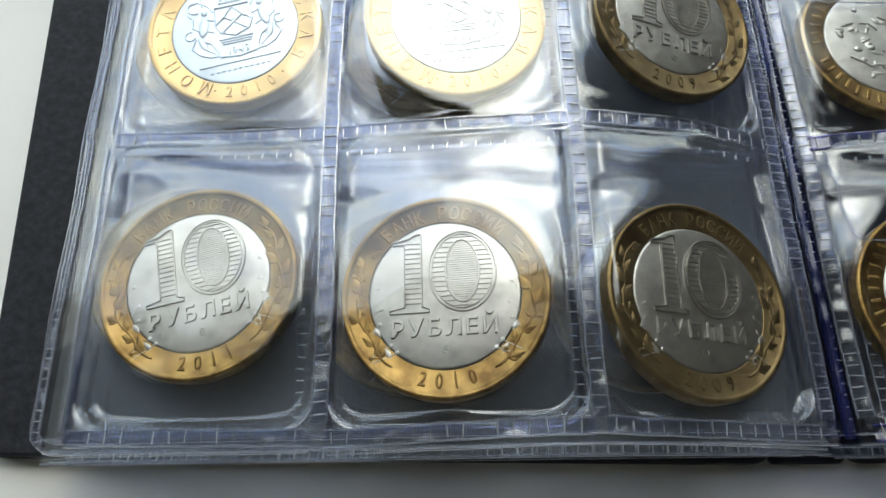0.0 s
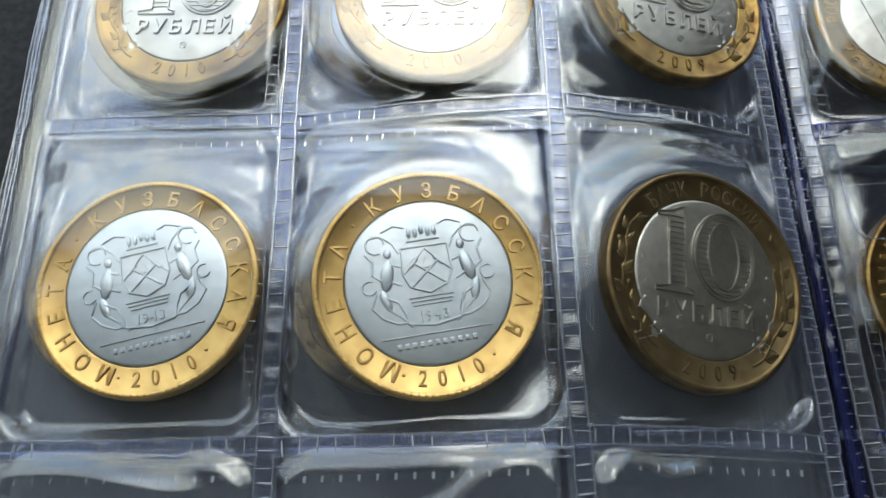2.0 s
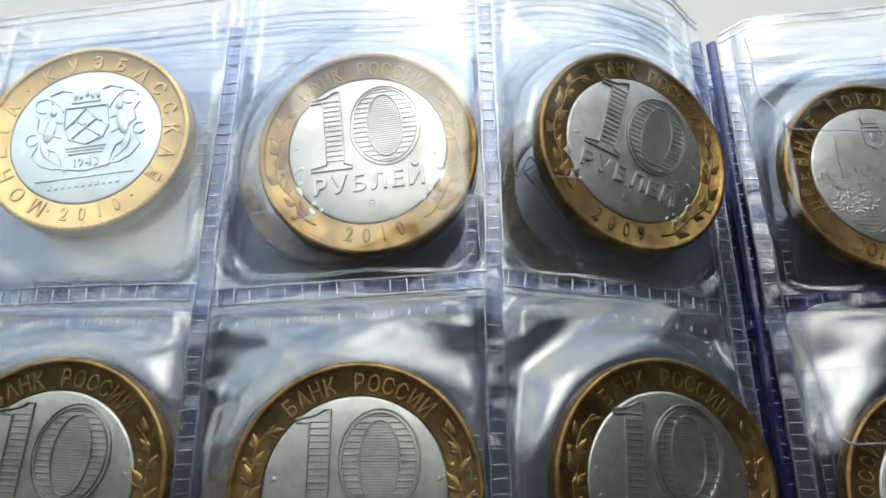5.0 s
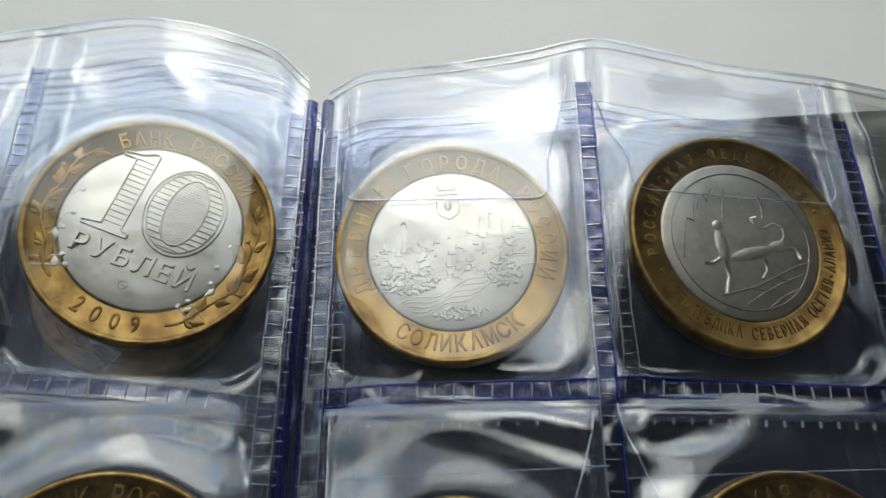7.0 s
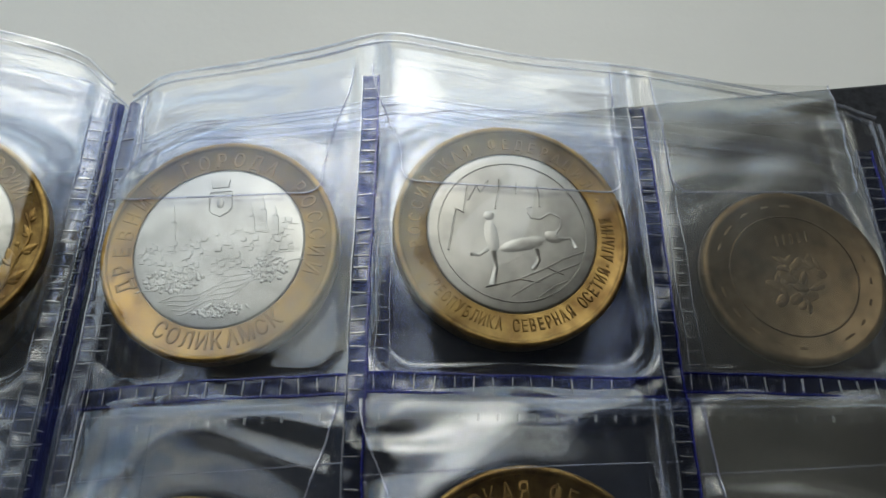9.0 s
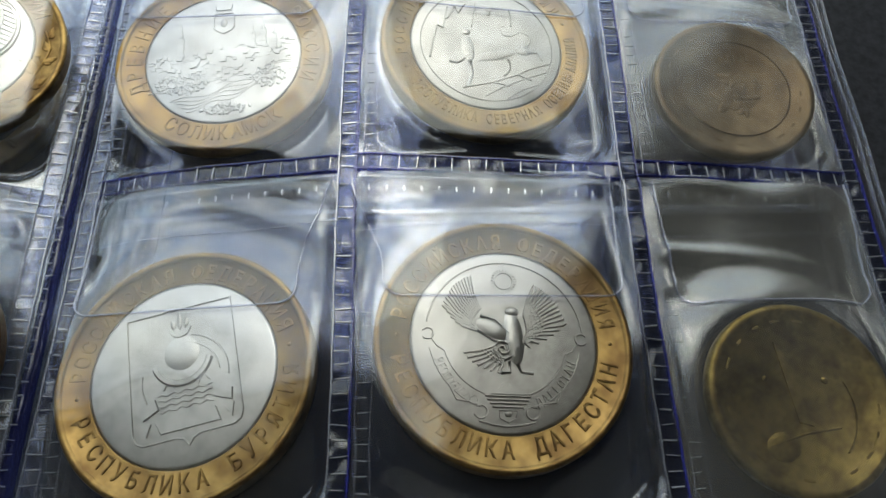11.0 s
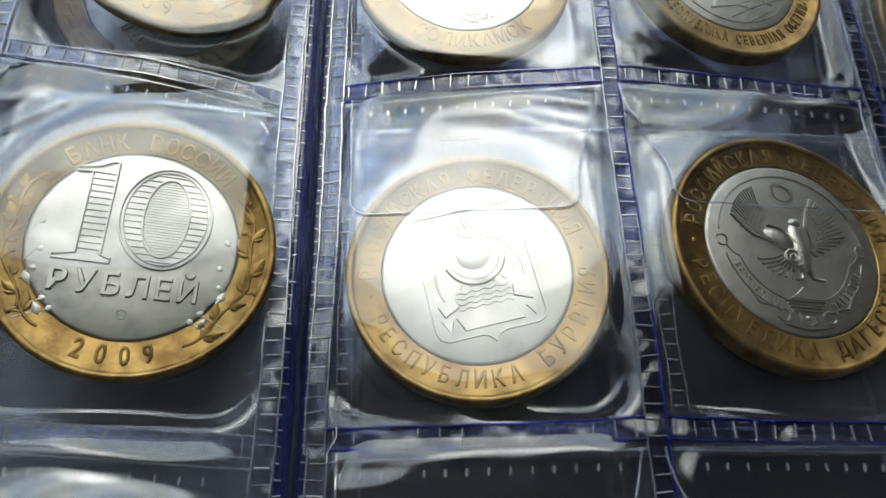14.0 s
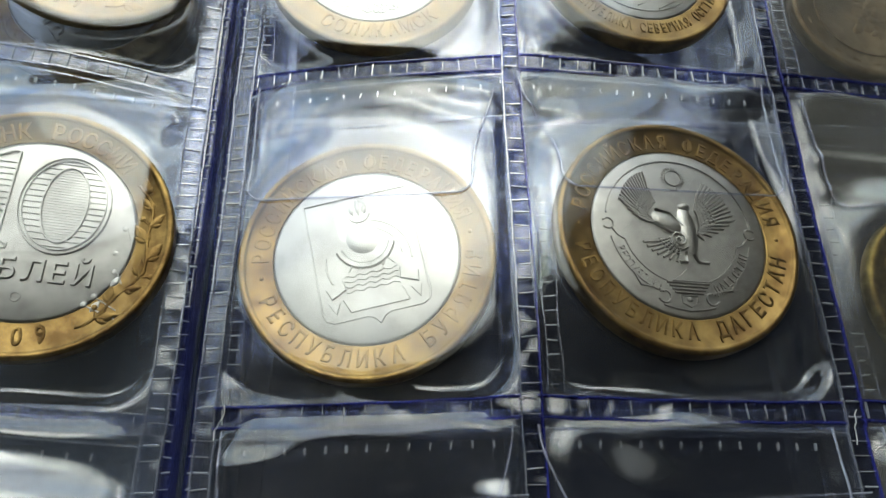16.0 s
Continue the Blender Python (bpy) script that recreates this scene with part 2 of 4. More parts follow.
def glyph(ch):
    """A raised letter of the built-in font: verts, faces and advance, with a capital height of one."""
    if ch not in GLYPHS:
        cu = bpy.data.curves.new("glyph", "FONT")
        cu.body, cu.extrude, cu.bevel_depth, cu.bevel_resolution, cu.resolution_u, cu.offset = ch, 0.012, 0.022, 0, 3, 0.006
        ob = bpy.data.objects.new("glyph", cu)
        scene.collection.objects.link(ob)
        dg = bpy.context.evaluated_depsgraph_get()
        me = ob.evaluated_get(dg).to_mesh()
        k = 1 / 0.686
        vs = [(w.co.x * k, w.co.y * k, w.co.z) for w in me.vertices]
        fs = [tuple(q.vertices) for q in me.polygons]
        ob.evaluated_get(dg).to_mesh_clear()
        xs = [q[0] for q in vs] or [0, 0.4]
        GLYPHS[ch] = ([(x - min(xs), y, z) for x, y, z in vs], fs, max(xs) - min(xs))
        bpy.data.objects.remove(ob)
        bpy.data.curves.remove(cu)
    return GLYPHS[ch]


def put_glyph(b, ch, x, y, turn, cap, rise, squeeze=1.0):
    vs, fs, w = glyph(ch)
    ca, sa = math.cos(turn), math.sin(turn)
    out = []
    for gx, gy, gz in vs:
        gx, gy = (gx - w / 2) * cap * squeeze, (gy - 0.5) * cap
        out.append((x + gx * ca - gy * sa, y + gx * sa + gy * ca, gz / 0.034 * rise))
    b.add(out, fs)


def arc_text(b, text, r, a0, a1, cap, rise=0.12, inward=False, squeeze=0.78):
    """Letters spread evenly from angle a0 to a1; inward: their tops face the middle."""
    n = len(text)
    for i, ch in enumerate(text):
        if ch == " ":
            continue
        a = radians(a0 + (a1 - a0) * i / max(1, n - 1))
        x, y = r * math.cos(a), r * math.sin(a)
        if ch == "·":
            b.dome(x, y, 0.22, 0.22, rise, n=10)
        else:
            put_glyph(b, ch, x, y, a + math.pi / 2 if inward else a - math.pi / 2, cap, rise, squeeze)


def line_text(b, text, cx, cy, width, cap, rise=0.13, squeeze=0.9):
    ws = [glyph(c)[2] * cap * squeeze for c in text]
    gap = (width - sum(ws)) / max(1, len(text) - 1)
    x = cx - width / 2
    for c, w in zip(text, ws):
        put_glyph(b, c, x + w / 2, cy, 0, cap, rise, squeeze)
        x += w + gap


# ---- coins ----
def blank(name, ring_mat, centre_mat, inner=9.85):
    """The bare bimetal coin: ring with a raised rim, and a centre disc. Its face lies at local z = 0."""
    coin = new(name)
    ring = Build().lathe([(inner - 0.05, -0.4), (inner - 0.05, -0.05), (inner + 0.12, 0.0), (12.6, 0.0), (12.74, 0.12), (12.88, 0.24), (13.22, 0.26), (13.42, 0.15), (13.49, 0.02), (13.5, -0.12), (13.5, -0.3), (13.5, -1.7), (13.5, -1.85), (13.35, -2.05), (13.0, -2.1), (0.05, -2.1)], 120)
    part("ring", ring, ring_mat, coin, smooth=True)
    disc = Build().lathe([(0.0001, 0.05), (5, 0.04), (inner - 0.4, 0.01), (inner - 0.08, -0.05), (inner - 0.06, -0.4)], 96)
    part("centre_disc", disc, centre_mat, coin, smooth=True)
    return coin


def leaf_run(b, r0, a0, a1, side):
    """A laurel and oak spray along the ring: stem, leaves and berries."""
    pts = [(math.cos(radians(a0 + (a1 - a0) * i / 30)) * (r0 + 0.3 * math.sin(i * 0.55)), math.sin(radians(a0 + (a1 - a0) * i / 30)) * (r0 + 0.3 * math.sin(i * 0.55))) for i in range(31)]
    b.ridge(pts[1:], 0.34, 0.16)
    for i in range(4, 31, 3):
        x, y = pts[i]
        a = math.atan2(pts[min(30, i + 1)][1] - pts[i - 1][1], pts[min(30, i + 1)][0] - pts[i - 1][0])
        out = 1 if i % 2 else -1
        t = a + out * 0.55
        k = 0.9 + 0.15 * math.sin(i * 1.7)
        # lobed leaf: one long blade and two shorter lobes beside it
        b.dome(x + math.cos(t) * 1.15 * k, y + math.sin(t) * 1.15 * k, 1.35 * k, 0.6 * k, 0.18, t, 14, point=True)
        for side2, far in ((0.55, 0.8), (-0.55, 0.7)):
            u = t + side2
            b.dome(x + math.cos(u) * far * k, y + math.sin(u) * far * k, 0.72 * k, 0.4 * k, 0.14, u, 10, point=True)
        b.ridge([(x, y), (x + math.cos(t) * 2.0 * k, y + math.sin(t) * 2.0 * k)], 0.13, 0.21)
        if i % 9 == 4:
            t = a - out * 0.9
            bx, by = x + math.cos(t) * 1.2, y + math.sin(t) * 1.2
            b.ridge([(x, y), (bx, by)], 0.16, 0.12)
            b.dome(bx, by, 0.36, 0.36, 0.16, n=10)


def ten(year, ring_mat, centre_mat):
    coin = blank("coin", ring_mat, centre_mat)
    b = Build()
    one = [(-7.1, -2.3), (-2.0, -2.3), (-2.0, -1.9), (-2.95, -1.6), (-2.95, 8.3), (-3.7, 8.3), (-4.6, 7.75), (-6.6, 7.35), (-6.6, 6.95), (-5.2, 6.95), (-5.2, -1.6), (-7.1, -1.9)]
    b.ridge(one, 0.3, 0.3, closed=True)
    for i in range(13):
        y = -1.1 + i * 0.68
        b.ridge([(-5.2, y), (-2.9, y)], 0.24, 0.2)
    part("numeral", b, centre_mat, coin)
    b = Build()
    cx, cy = 2.35, 3.0
    for rx, ry, w in ((4.35, 5.4, 0.3), (3.95, 5.0, 0.15), (2.15, 4.2, 0.26)):
        b.ridge(arc(cx, cy, rx, 0, 354, 58, ry), w, 0.3, closed=True)
    for i in range(15):
        y = -4.6 + i * 0.66
        xo = 3.95 * math.sqrt(max(0.0, 1 - (y / 4.95) ** 2))
        xi = 2.3 * math.sqrt(max(0.0, 1 - (y / 4.15) ** 2)) if abs(y) < 4.15 else 0
        if xi:
            b.ridge([(cx - xo, cy + y), (cx - xi, cy + y)], 0.3, 0.2)
            b.ridge([(cx + xi, cy + y), (cx + xo, cy + y)], 0.3, 0.2)
        else:
            b.ridge([(cx - xo, cy + y), (cx + xo, cy + y)], 0.3, 0.2)
    for i in range(27):
        y = -3.8 + i * 0.292
        xi = 2.05 * math.sqrt(max(0.0, 1 - (y / 4.0) ** 2))
        b.ridge([(cx - xi, cy + y), (cx + xi, cy + y)], 0.16, 0.13)
    part("numeral", b, centre_mat, coin)
    b = Build()
    line_text(b, "РУБЛЕЙ", -0.2, -4.4, 13.4, 2.05, 0.32, 0.98)
    b.ridge(arc(0, -7.2, 0.45, 0, 330, 11), 0.16, 0.1, closed=True)
    b.ridge([(-0.3, -7.2), (0.3, -7.2)], 0.14, 0.1)
    part("denomination_lettering", b, centre_mat, coin)
    b = Build()
    arc_text(b, "БАНК РОССИИ", 11.15, 131, 49, 1.75, 0.15)
    part("bank_lettering", b, ring_mat, coin)
    b = Build()
    arc_text(b, year, 11.1, 254, 286, 1.75, 0.15, inward=True)
    part("year", b, ring_mat, coin)
    b = Build()
    leaf_run(b, 11.2, 236, 143, -1)
    part("branch", b, ring_mat, coin)
    b = Build()
    leaf_run(b, 11.2, 298, 395, 1)
    part("branch", b, ring_mat, coin)
    b = Build()
    for sx, tw in ((-1, 1), (1, -1)):
        for k, (x, y) in enumerate(((8.2, -1.6), (8.4, -3.6), (7.0, -6.4), (6.2, -7.3), (8.6, 1.2))):
            b.ridge([(sx * 9.3, y - 1.2), (sx * (x + 0.4), y - 0.2), (sx * x, y)], 0.16, 0.12)
            b.dome(sx * x, y, 0.36, 0.36, 0.2, n=10)
            if k in (1, 2):
                b.dome(sx * (x + 0.3), y - 1.0, 0.8, 0.4, 0.15, radians(60 * sx), 12, point=True)
    part("berry_spray", b, centre_mat, coin)
    return coin


def ring_words(coin, mat, top, bottom, cap=1.7, top_span=(168, 12), low_span=(194, 346), dots=True, squeeze=0.78):
    b = Build()
    arc_text(b, top, 11.1, *top_span, cap, 0.14)
    part("upper_lettering", b, mat, coin)
    b = Build()
    arc_text(b, bottom, 11.1, *low_span, cap, 0.14, inward=True, squeeze=squeeze)
    part("lower_lettering", b, mat, coin)
    if dots:
        b = Build()
        b.dome(-11.1, 0, 0.26, 0.26, 0.14, n=10).dome(11.1, 0, 0.26, 0.26, 0.14, n=10)
        part("dots", b, mat, coin)


def token():
    """Souvenir token: gilt ring lettered all round, arms with scrolls in the middle."""
    coin = blank("token", GOLD, SILVER)
    b = Build()
    arc_text(b, "МОНЕТА·КУЗБАССКАЯ", 11.1, 238, -38, 1.8, 0.22, squeeze=0.9)
    part("upper_lettering", b, GOLD, coin)
    b = Build()
    arc_text(b, "·2010·", 11.1, 246, 302, 1.75, 0.15, inward=True)
    part("year", b, GOLD, coin)
    b = Build()
    b.ridge([(-2.7, 4.3), (2.7, 4.3), (2.9, 1.2), (2.2, -0.4), (0, -1.3), (-2.2, -0.4), (-2.9, 1.2)], 0.3, 0.26, closed=True)
    b.ridge([(-2.7, 1.2), (0, 4.0), (2.7, 1.2)], 0.24, 0.22)
    for sx in (-1, 1):
        b.ridge([(sx * -1.9, -0.3), (sx * 1.5, 2.5)], 0.36, 0.26).ridge([(sx * 1.0, 2.9), (sx * 2.0, 1.9)], 0.55, 0.3)
    b.plate([(-0.6, 1.6), (0.6, 1.6), (0, 2.9)], 0.24)
    part("shield", b, SILVER, coin)
    b = Build()
    for i in range(5):
        b.dome(-1.5 + i * 0.75, 6.0 + (0.3 if i == 2 else 0), 0.32, 0.7, 0.3, n=10)
    b.ridge([(-1.9, 5.1), (1.9, 5.1)], 0.4, 0.26).ridge([(-4.8, 6.6), (-3.2, 7.2), (-2.0, 6.8)], 0.3, 0.2).ridge([(4.8, 6.6), (3.2, 7.2), (2.0, 6.8)], 0.3, 0.2)
    part("crown", b, SILVER, coin)
    b = Build()
    b.ridge([(-5.2, -1.2), (-3.8, -2.0), (-3.2, -3.4), (-3.0, -4.6), (0, -5.1), (3.0, -4.6), (3.2, -3.4), (3.8, -2.0), (5.2, -1.2)], 0.36, 0.26)
    for k in range(3):
        b.ridge([(-2.6 + 0.2 * k, -1.7 - 0.45 * k), (2.6 - 0.2 * k, -1.7 - 0.45 * k)], 0.2, 0.22)
    part("cartouche", b, SILVER, coin)
    b = Build()
    for s in (-1, 1):
        b.dome(s * 4.7, 1.3, 0.85, 2.1, 0.3, radians(12 * s)).dome(s * 4.3, 3.9, 0.55, 0.65, 0.26, 0).dome(s * 5.2, -1.6, 0.6, 1.5, 0.26, radians(-15 * s))
        b.ridge([(s * 4.2, 2.6), (s * 3.0, 2.2)], 0.4, 0.18).ridge([(s * 4.4, 0.6), (s * 3.2, 0.0)], 0.4, 0.18)
        b.ridge([(s * 5.4, 0.8), (s * 6.4, 1.6), (s * 6.2, 3.2), (s * 6.9, 4.2)], 0.35, 0.18).ridge([(s * 5.0, -2.6), (s * 3.6, -3.8), (s * 2.6, -5.0)], 0.35, 0.18)
        b.ridge(arc(s * 5.6, 5.2, 1.1, 0, 290, 14), 0.3, 0.2).ridge(arc(s * 6.9, 0.2, 0.8, 60, 330, 12), 0.28, 0.18).ridge([(s * 6.2, -0.6), (s * 6.9, -2.2), (s * 5.8, -3.6), (s * 4.2, -4.4), (s * 3.0, -4.4)], 0.34, 0.2)
        b.ridge([(s * 3.0, 3.8), (s * 3.6, 5.0), (s * 4.8, 6.2), (s * 6.4, 6.0)], 0.3, 0.18)
    part("supporter_scroll", b, SILVER, coin)
    b = Build()
    line_text(b, "1943", 0.1, -3.9, 3.2, 1.15, 0.24)
    b.ridge([(-6.2, -6.0), (6.2, -6.0)], 0.22, 0.2)
    for i in range(11):
        b.ridge([(-4.7 + i * 0.86, -7.1), (-4.25 + i * 0.86, -7.1)], 0.8, 0.16)
    part("inscription_bars", b, SILVER, coin)
    b = Build()
    for i in range(100):
        a = 2 * math.pi * i / 100
        b.dome(13.0 * math.cos(a), 13.0 * math.sin(a), 0.26, 0.26, 0.16, n=6, z=0.16)
    part("beaded_rim", b, GOLD, coin)
    return coin


def town():
    """Old-town coin: roofs, towers and a river in relief, arms above."""
    coin = blank("coin", BRASS, NICKEL)
    ring_words(coin, BRASS, "ДРЕВНИЕ ГОРОДА РОССИИ", "СОЛИКАМСК", 1.75, (200, -20), (236, 304), dots=False)
    rng = random.Random(4)
    b = Build()
    for i in range(150):
        x = rng.uniform(-8.8, 8.8)
        y = rng.uniform(-3.6, 1.4) + 0.12 * x
        w, h = rng.uniform(0.35, 0.9), rng.uniform(0.25, 0.6)
        if math.hypot(x, y) < 8.9:
            b.plate([(x - w / 2, y), (x + w / 2, y), (x + w / 2, y + h), (x, y + h + 0.3), (x - w / 2, y + h)], rng.uniform(0.08, 0.26), inset=0.07)
        if i % 3 == 0:
            b.ridge([(x - 0.9, y - 0.3), (x, y - 0.1), (x + 1.0, y - 0.25)], 0.18, 0.12)
    part("roofs", b, NICKEL, coin)
    for x, y, h, w in ((-5.4, 1.2, 4.6, 0.75), (5.0, 2.2, 3.6, 0.9), (6.4, 1.6, 3.0, 0.8), (3.7, 2.0, 2.6, 0.7)):
        b = Build()
        b.plate([(x - w / 2, y - 1), (x + w / 2, y - 1), (x + w / 2, y + h * 0.5), (x - w / 2, y + h * 0.5)], 0.24, inset=0.1)
        b.plate([(x - w / 3, y + h * 0.5), (x + w / 3, y + h * 0.5), (x, y + h)], 0.22, inset=0.08)
        b.dome(x, y + h * 0.52, w * 0.4, 0.4, 0.28, n=10)
        for k in range(4):
            b.ridge([(x - w / 2, y - 0.7 + k * h * 0.14), (x + w / 2, y - 0.7 + k * h * 0.14)], 0.12, 0.27)
        part("tower", b, NICKEL, coin)
    b = Build()
    for k in range(5):
        b.ridge([(-6.5 + k * 0.5 + 12.5 * t / 16 * (1 - 0.04 * k), -6.1 - k * 0.35 + 3.6 * (t / 16) ** 1.4 + 0.35 * math.sin(t * 0.8 + k)) for t in range(17)], 0.2, 0.15)
    part("river", b, NICKEL, coin)
    b = Build()
    for i in range(300):
        a, q = rng.uniform(0, 2 * math.pi), math.sqrt(rng.random())
        x, y = (-5.0 + 3.2 * q * math.cos(a), -3.6 + 1.5 * q * math.sin(a)) if i < 140 else ((5.6 + 2.2 * q * math.cos(a), -3.4 + 1.6 * q * math.sin(a)) if i < 230 else (0.3 + 3.2 * q * math.cos(a), -7.7 + 0.8 * q * math.sin(a)))
        if math.hypot(x, y) < 9.0:
            b.dome(x, y, rng.uniform(0.2, 0.42), rng.uniform(0.16, 0.3), rng.uniform(0.12, 0.24), rng.uniform(0, 3), 7)
    part("trees", b, NICKEL, coin)
    b = Build()
    b.ridge([(-1.3, 6.9), (1.3, 6.9), (1.3, 4.7), (0.9, 4.2), (0, 3.7), (-0.9, 4.2), (-1.3, 4.7)], 0.24, 0.16, closed=True)
    b.plate([(-1.0, 7.4), (1.0, 7.4), (1.2, 8.4), (-1.2, 8.4)], 0.14).dome(0, 5.4, 0.5, 0.8, 0.16)
    part("shield", b, NICKEL, coin)
    return coin


def mountains():
    """Republic coin with peaks and a long-tailed plain figure on a rocky ledge, inside a fine circle."""
    coin = blank("coin", BRASS, NICKEL_SHADED)
    ring_words(coin, BRASS, "РОССИЙСКАЯ ФЕДЕРАЦИЯ", "РЕСПУБЛИКА СЕВЕРНАЯ ОСЕТИЯ-АЛАНИЯ", 1.3, squeeze=0.58)
    b = Build().ridge(arc(0, 0, 8.5, 0, 355, 71), 0.2, 0.14, closed=True)
    part("circle", b, NICKEL_SHADED, coin)

    def turned(pts, a=radians(-22)):
        return [(x * math.cos(a) - y * math.sin(a), x * math.sin(a) + y * math.cos(a)) for x, y in pts]

    b = Build()
    for pts in ([(-7.4, -2.6), (-7.0, -0.4), (-6.4, 2.4), (-5.6, 2.0), (-5.0, 5.4)], [(-5.0, 3.6), (-4.0, 5.6), (-3.6, 4.6), (-2.6, 6.2)], [(-1.9, 2.6), (-1.5, 4.4), (-1.2, 6.4)], [(0.6, 4.6), (0.8, 6.0)], [(3.3, 3.0), (3.4, 4.6), (3.2, 5.8)]):
        b.ridge(turned(pts), 0.26, 0.2)
    part("peaks", b, NICKEL_SHADED, coin)
    b = Build()
    for x, y, rx, ry, h, t in ((-2.5, -0.8, 0.95, 2.4, 0.34, 8), (-2.7, 1.7, 0.75, 0.7, 0.36, 0), (1.0, -1.7, 3.3, 0.95, 0.32, 14), (4.6, -0.7, 1.3, 0.9, 0.32, -10)):
        (cx, cy), = turned([(x, y)])
        b.dome(cx, cy, rx, ry, h, radians(t - 22), 22)
    for pts, w in (([(-3.0, -2.4), (-4.0, -3.1), (-5.0, -3.0)], 0.6), ([(-2.4, -2.6), (-2.2, -4.6), (-2.8, -6.6)], 0.7), ([(2.6, -2.2), (2.7, -3.6), (1.9, -4.7)], 0.6), ([(5.0, -0.9), (6.6, -0.8), (7.2, -2.0)], 0.6), ([(4.8, -0.4), (5.6, 0.6), (5.6, 1.8), (4.4, 2.3), (3.2, 1.5), (2.2, 1.6), (1.7, 2.8), (2.4, 3.0)], 0.42)):
        b.ridge(turned(pts), w, 0.28)
    part("figure_relief", b, NICKEL_SHADED, coin, smooth=True)
    b = Build()
    for pts in ([(-3.4, -6.8), (0.4, -5.8), (3.6, -4.4), (5.4, -3.4), (8.0, -2.4)], [(-0.6, -7.8), (1.6, -6.4), (4.0, -5.2), (7.4, -3.8)], [(2.2, -8.0), (4.2, -6.6), (6.0, -5.8)], [(0.4, -5.8), (2.6, -6.2)], [(3.6, -4.4), (5.4, -5.2)]):
        b.ridge(turned(pts), 0.22, 0.16)
    part("ledge", b, NICKEL_SHADED, coin)
    return coin


def shield_coin():
    """Republic coin: shield with flame, sun and crescent over wave lines and a folded ribbon."""
    coin = blank("coin", BRASS, NICKEL)
    ring_words(coin, BRASS, "РОССИЙСКАЯ ФЕДЕРАЦИЯ", "РЕСПУБЛИКА БУРЯТИЯ", 1.6)
    b = Build()
    b.ridge([(-5.6, 7.0), (5.6, 7.0), (5.6, -5.4), (5.3, -6.2), (4.6, -6.6), (1.2, -6.6), (0.5, -6.9), (0, -7.6), (-0.5, -6.9), (-1.2, -6.6), (-4.6, -6.6), (-5.3, -6.2), (-5.6, -5.4)], 0.26, 0.18, closed=True)
    part("shield", b, NICKEL, coin)
    b = Build()
    for x, h in ((-0.7, 1.1), (0, 1.8), (0.7, 1.1)):
        b.dome(x, 4.9 + h * 0.4, h * 0.7, 0.36, 0.16, radians(90 - x * 18), 14, point=True)
    b.ridge(arc(0, 5.0, 1.1, 190, 350, 12), 0.3, 0.18)
    part("flame", b, NICKEL, coin)
    b = Build().dome(0, 2.0, 2.1, 2.1, 0.22, n=26)
    part("sun_disc", b, NICKEL, coin, smooth=True)
    b = Build()
    b.ridge(arc(0, 1.7, 2.9, 195, 345, 20), 0.9, 0.26)
    part("crescent", b, NICKEL, coin)
    b = Build()
    b.ridge(arc(0, -0.6, 4.6, 75, -10, 22), 0.3, 0.16).ridge(arc(0, -0.6, 3.7, 75, 0, 20), 0.22, 0.14).ridge(arc(0, -0.6, 4.4, 165, 205, 14), 0.3, 0.16)
    part("arch", b, NICKEL, coin)
    b = Build()
    for k in range(4):
        b.ridge([(-2.8 + t * 0.35, -2.0 - k * 0.55 + 0.14 * math.sin(t * 1.7 + k)) for t in range(17)], 0.24, 0.14)
    for x in (-1.6, -0.4, 0.9, 2.0):
        b.ridge([(x - 0.6, -1.5), (x, -0.7), (x + 0.6, -1.5)], 0.24, 0.15)
    part("waves", b, NICKEL, coin)
    b = Build()
    b.plate([(-3.4, -4.4), (3.0, -4.4), (3.4, -5.9), (-2.8, -5.9)], 0.2)
    b.plate([(-4.9, -3.0), (-3.0, -2.2), (-2.7, -3.4), (-4.4, -4.2)], 0.26).plate([(3.0, -2.2), (4.9, -2.9), (4.7, -4.2), (2.8, -3.4)], 0.26)
    b.plate([(-4.9, -4.4), (-3.6, -4.6), (-4.2, -5.9)], 0.2).plate([(4.9, -4.4), (3.7, -4.6), (4.5, -5.9)], 0.2)
    part("ribbon", b, NICKEL, coin)
    return coin


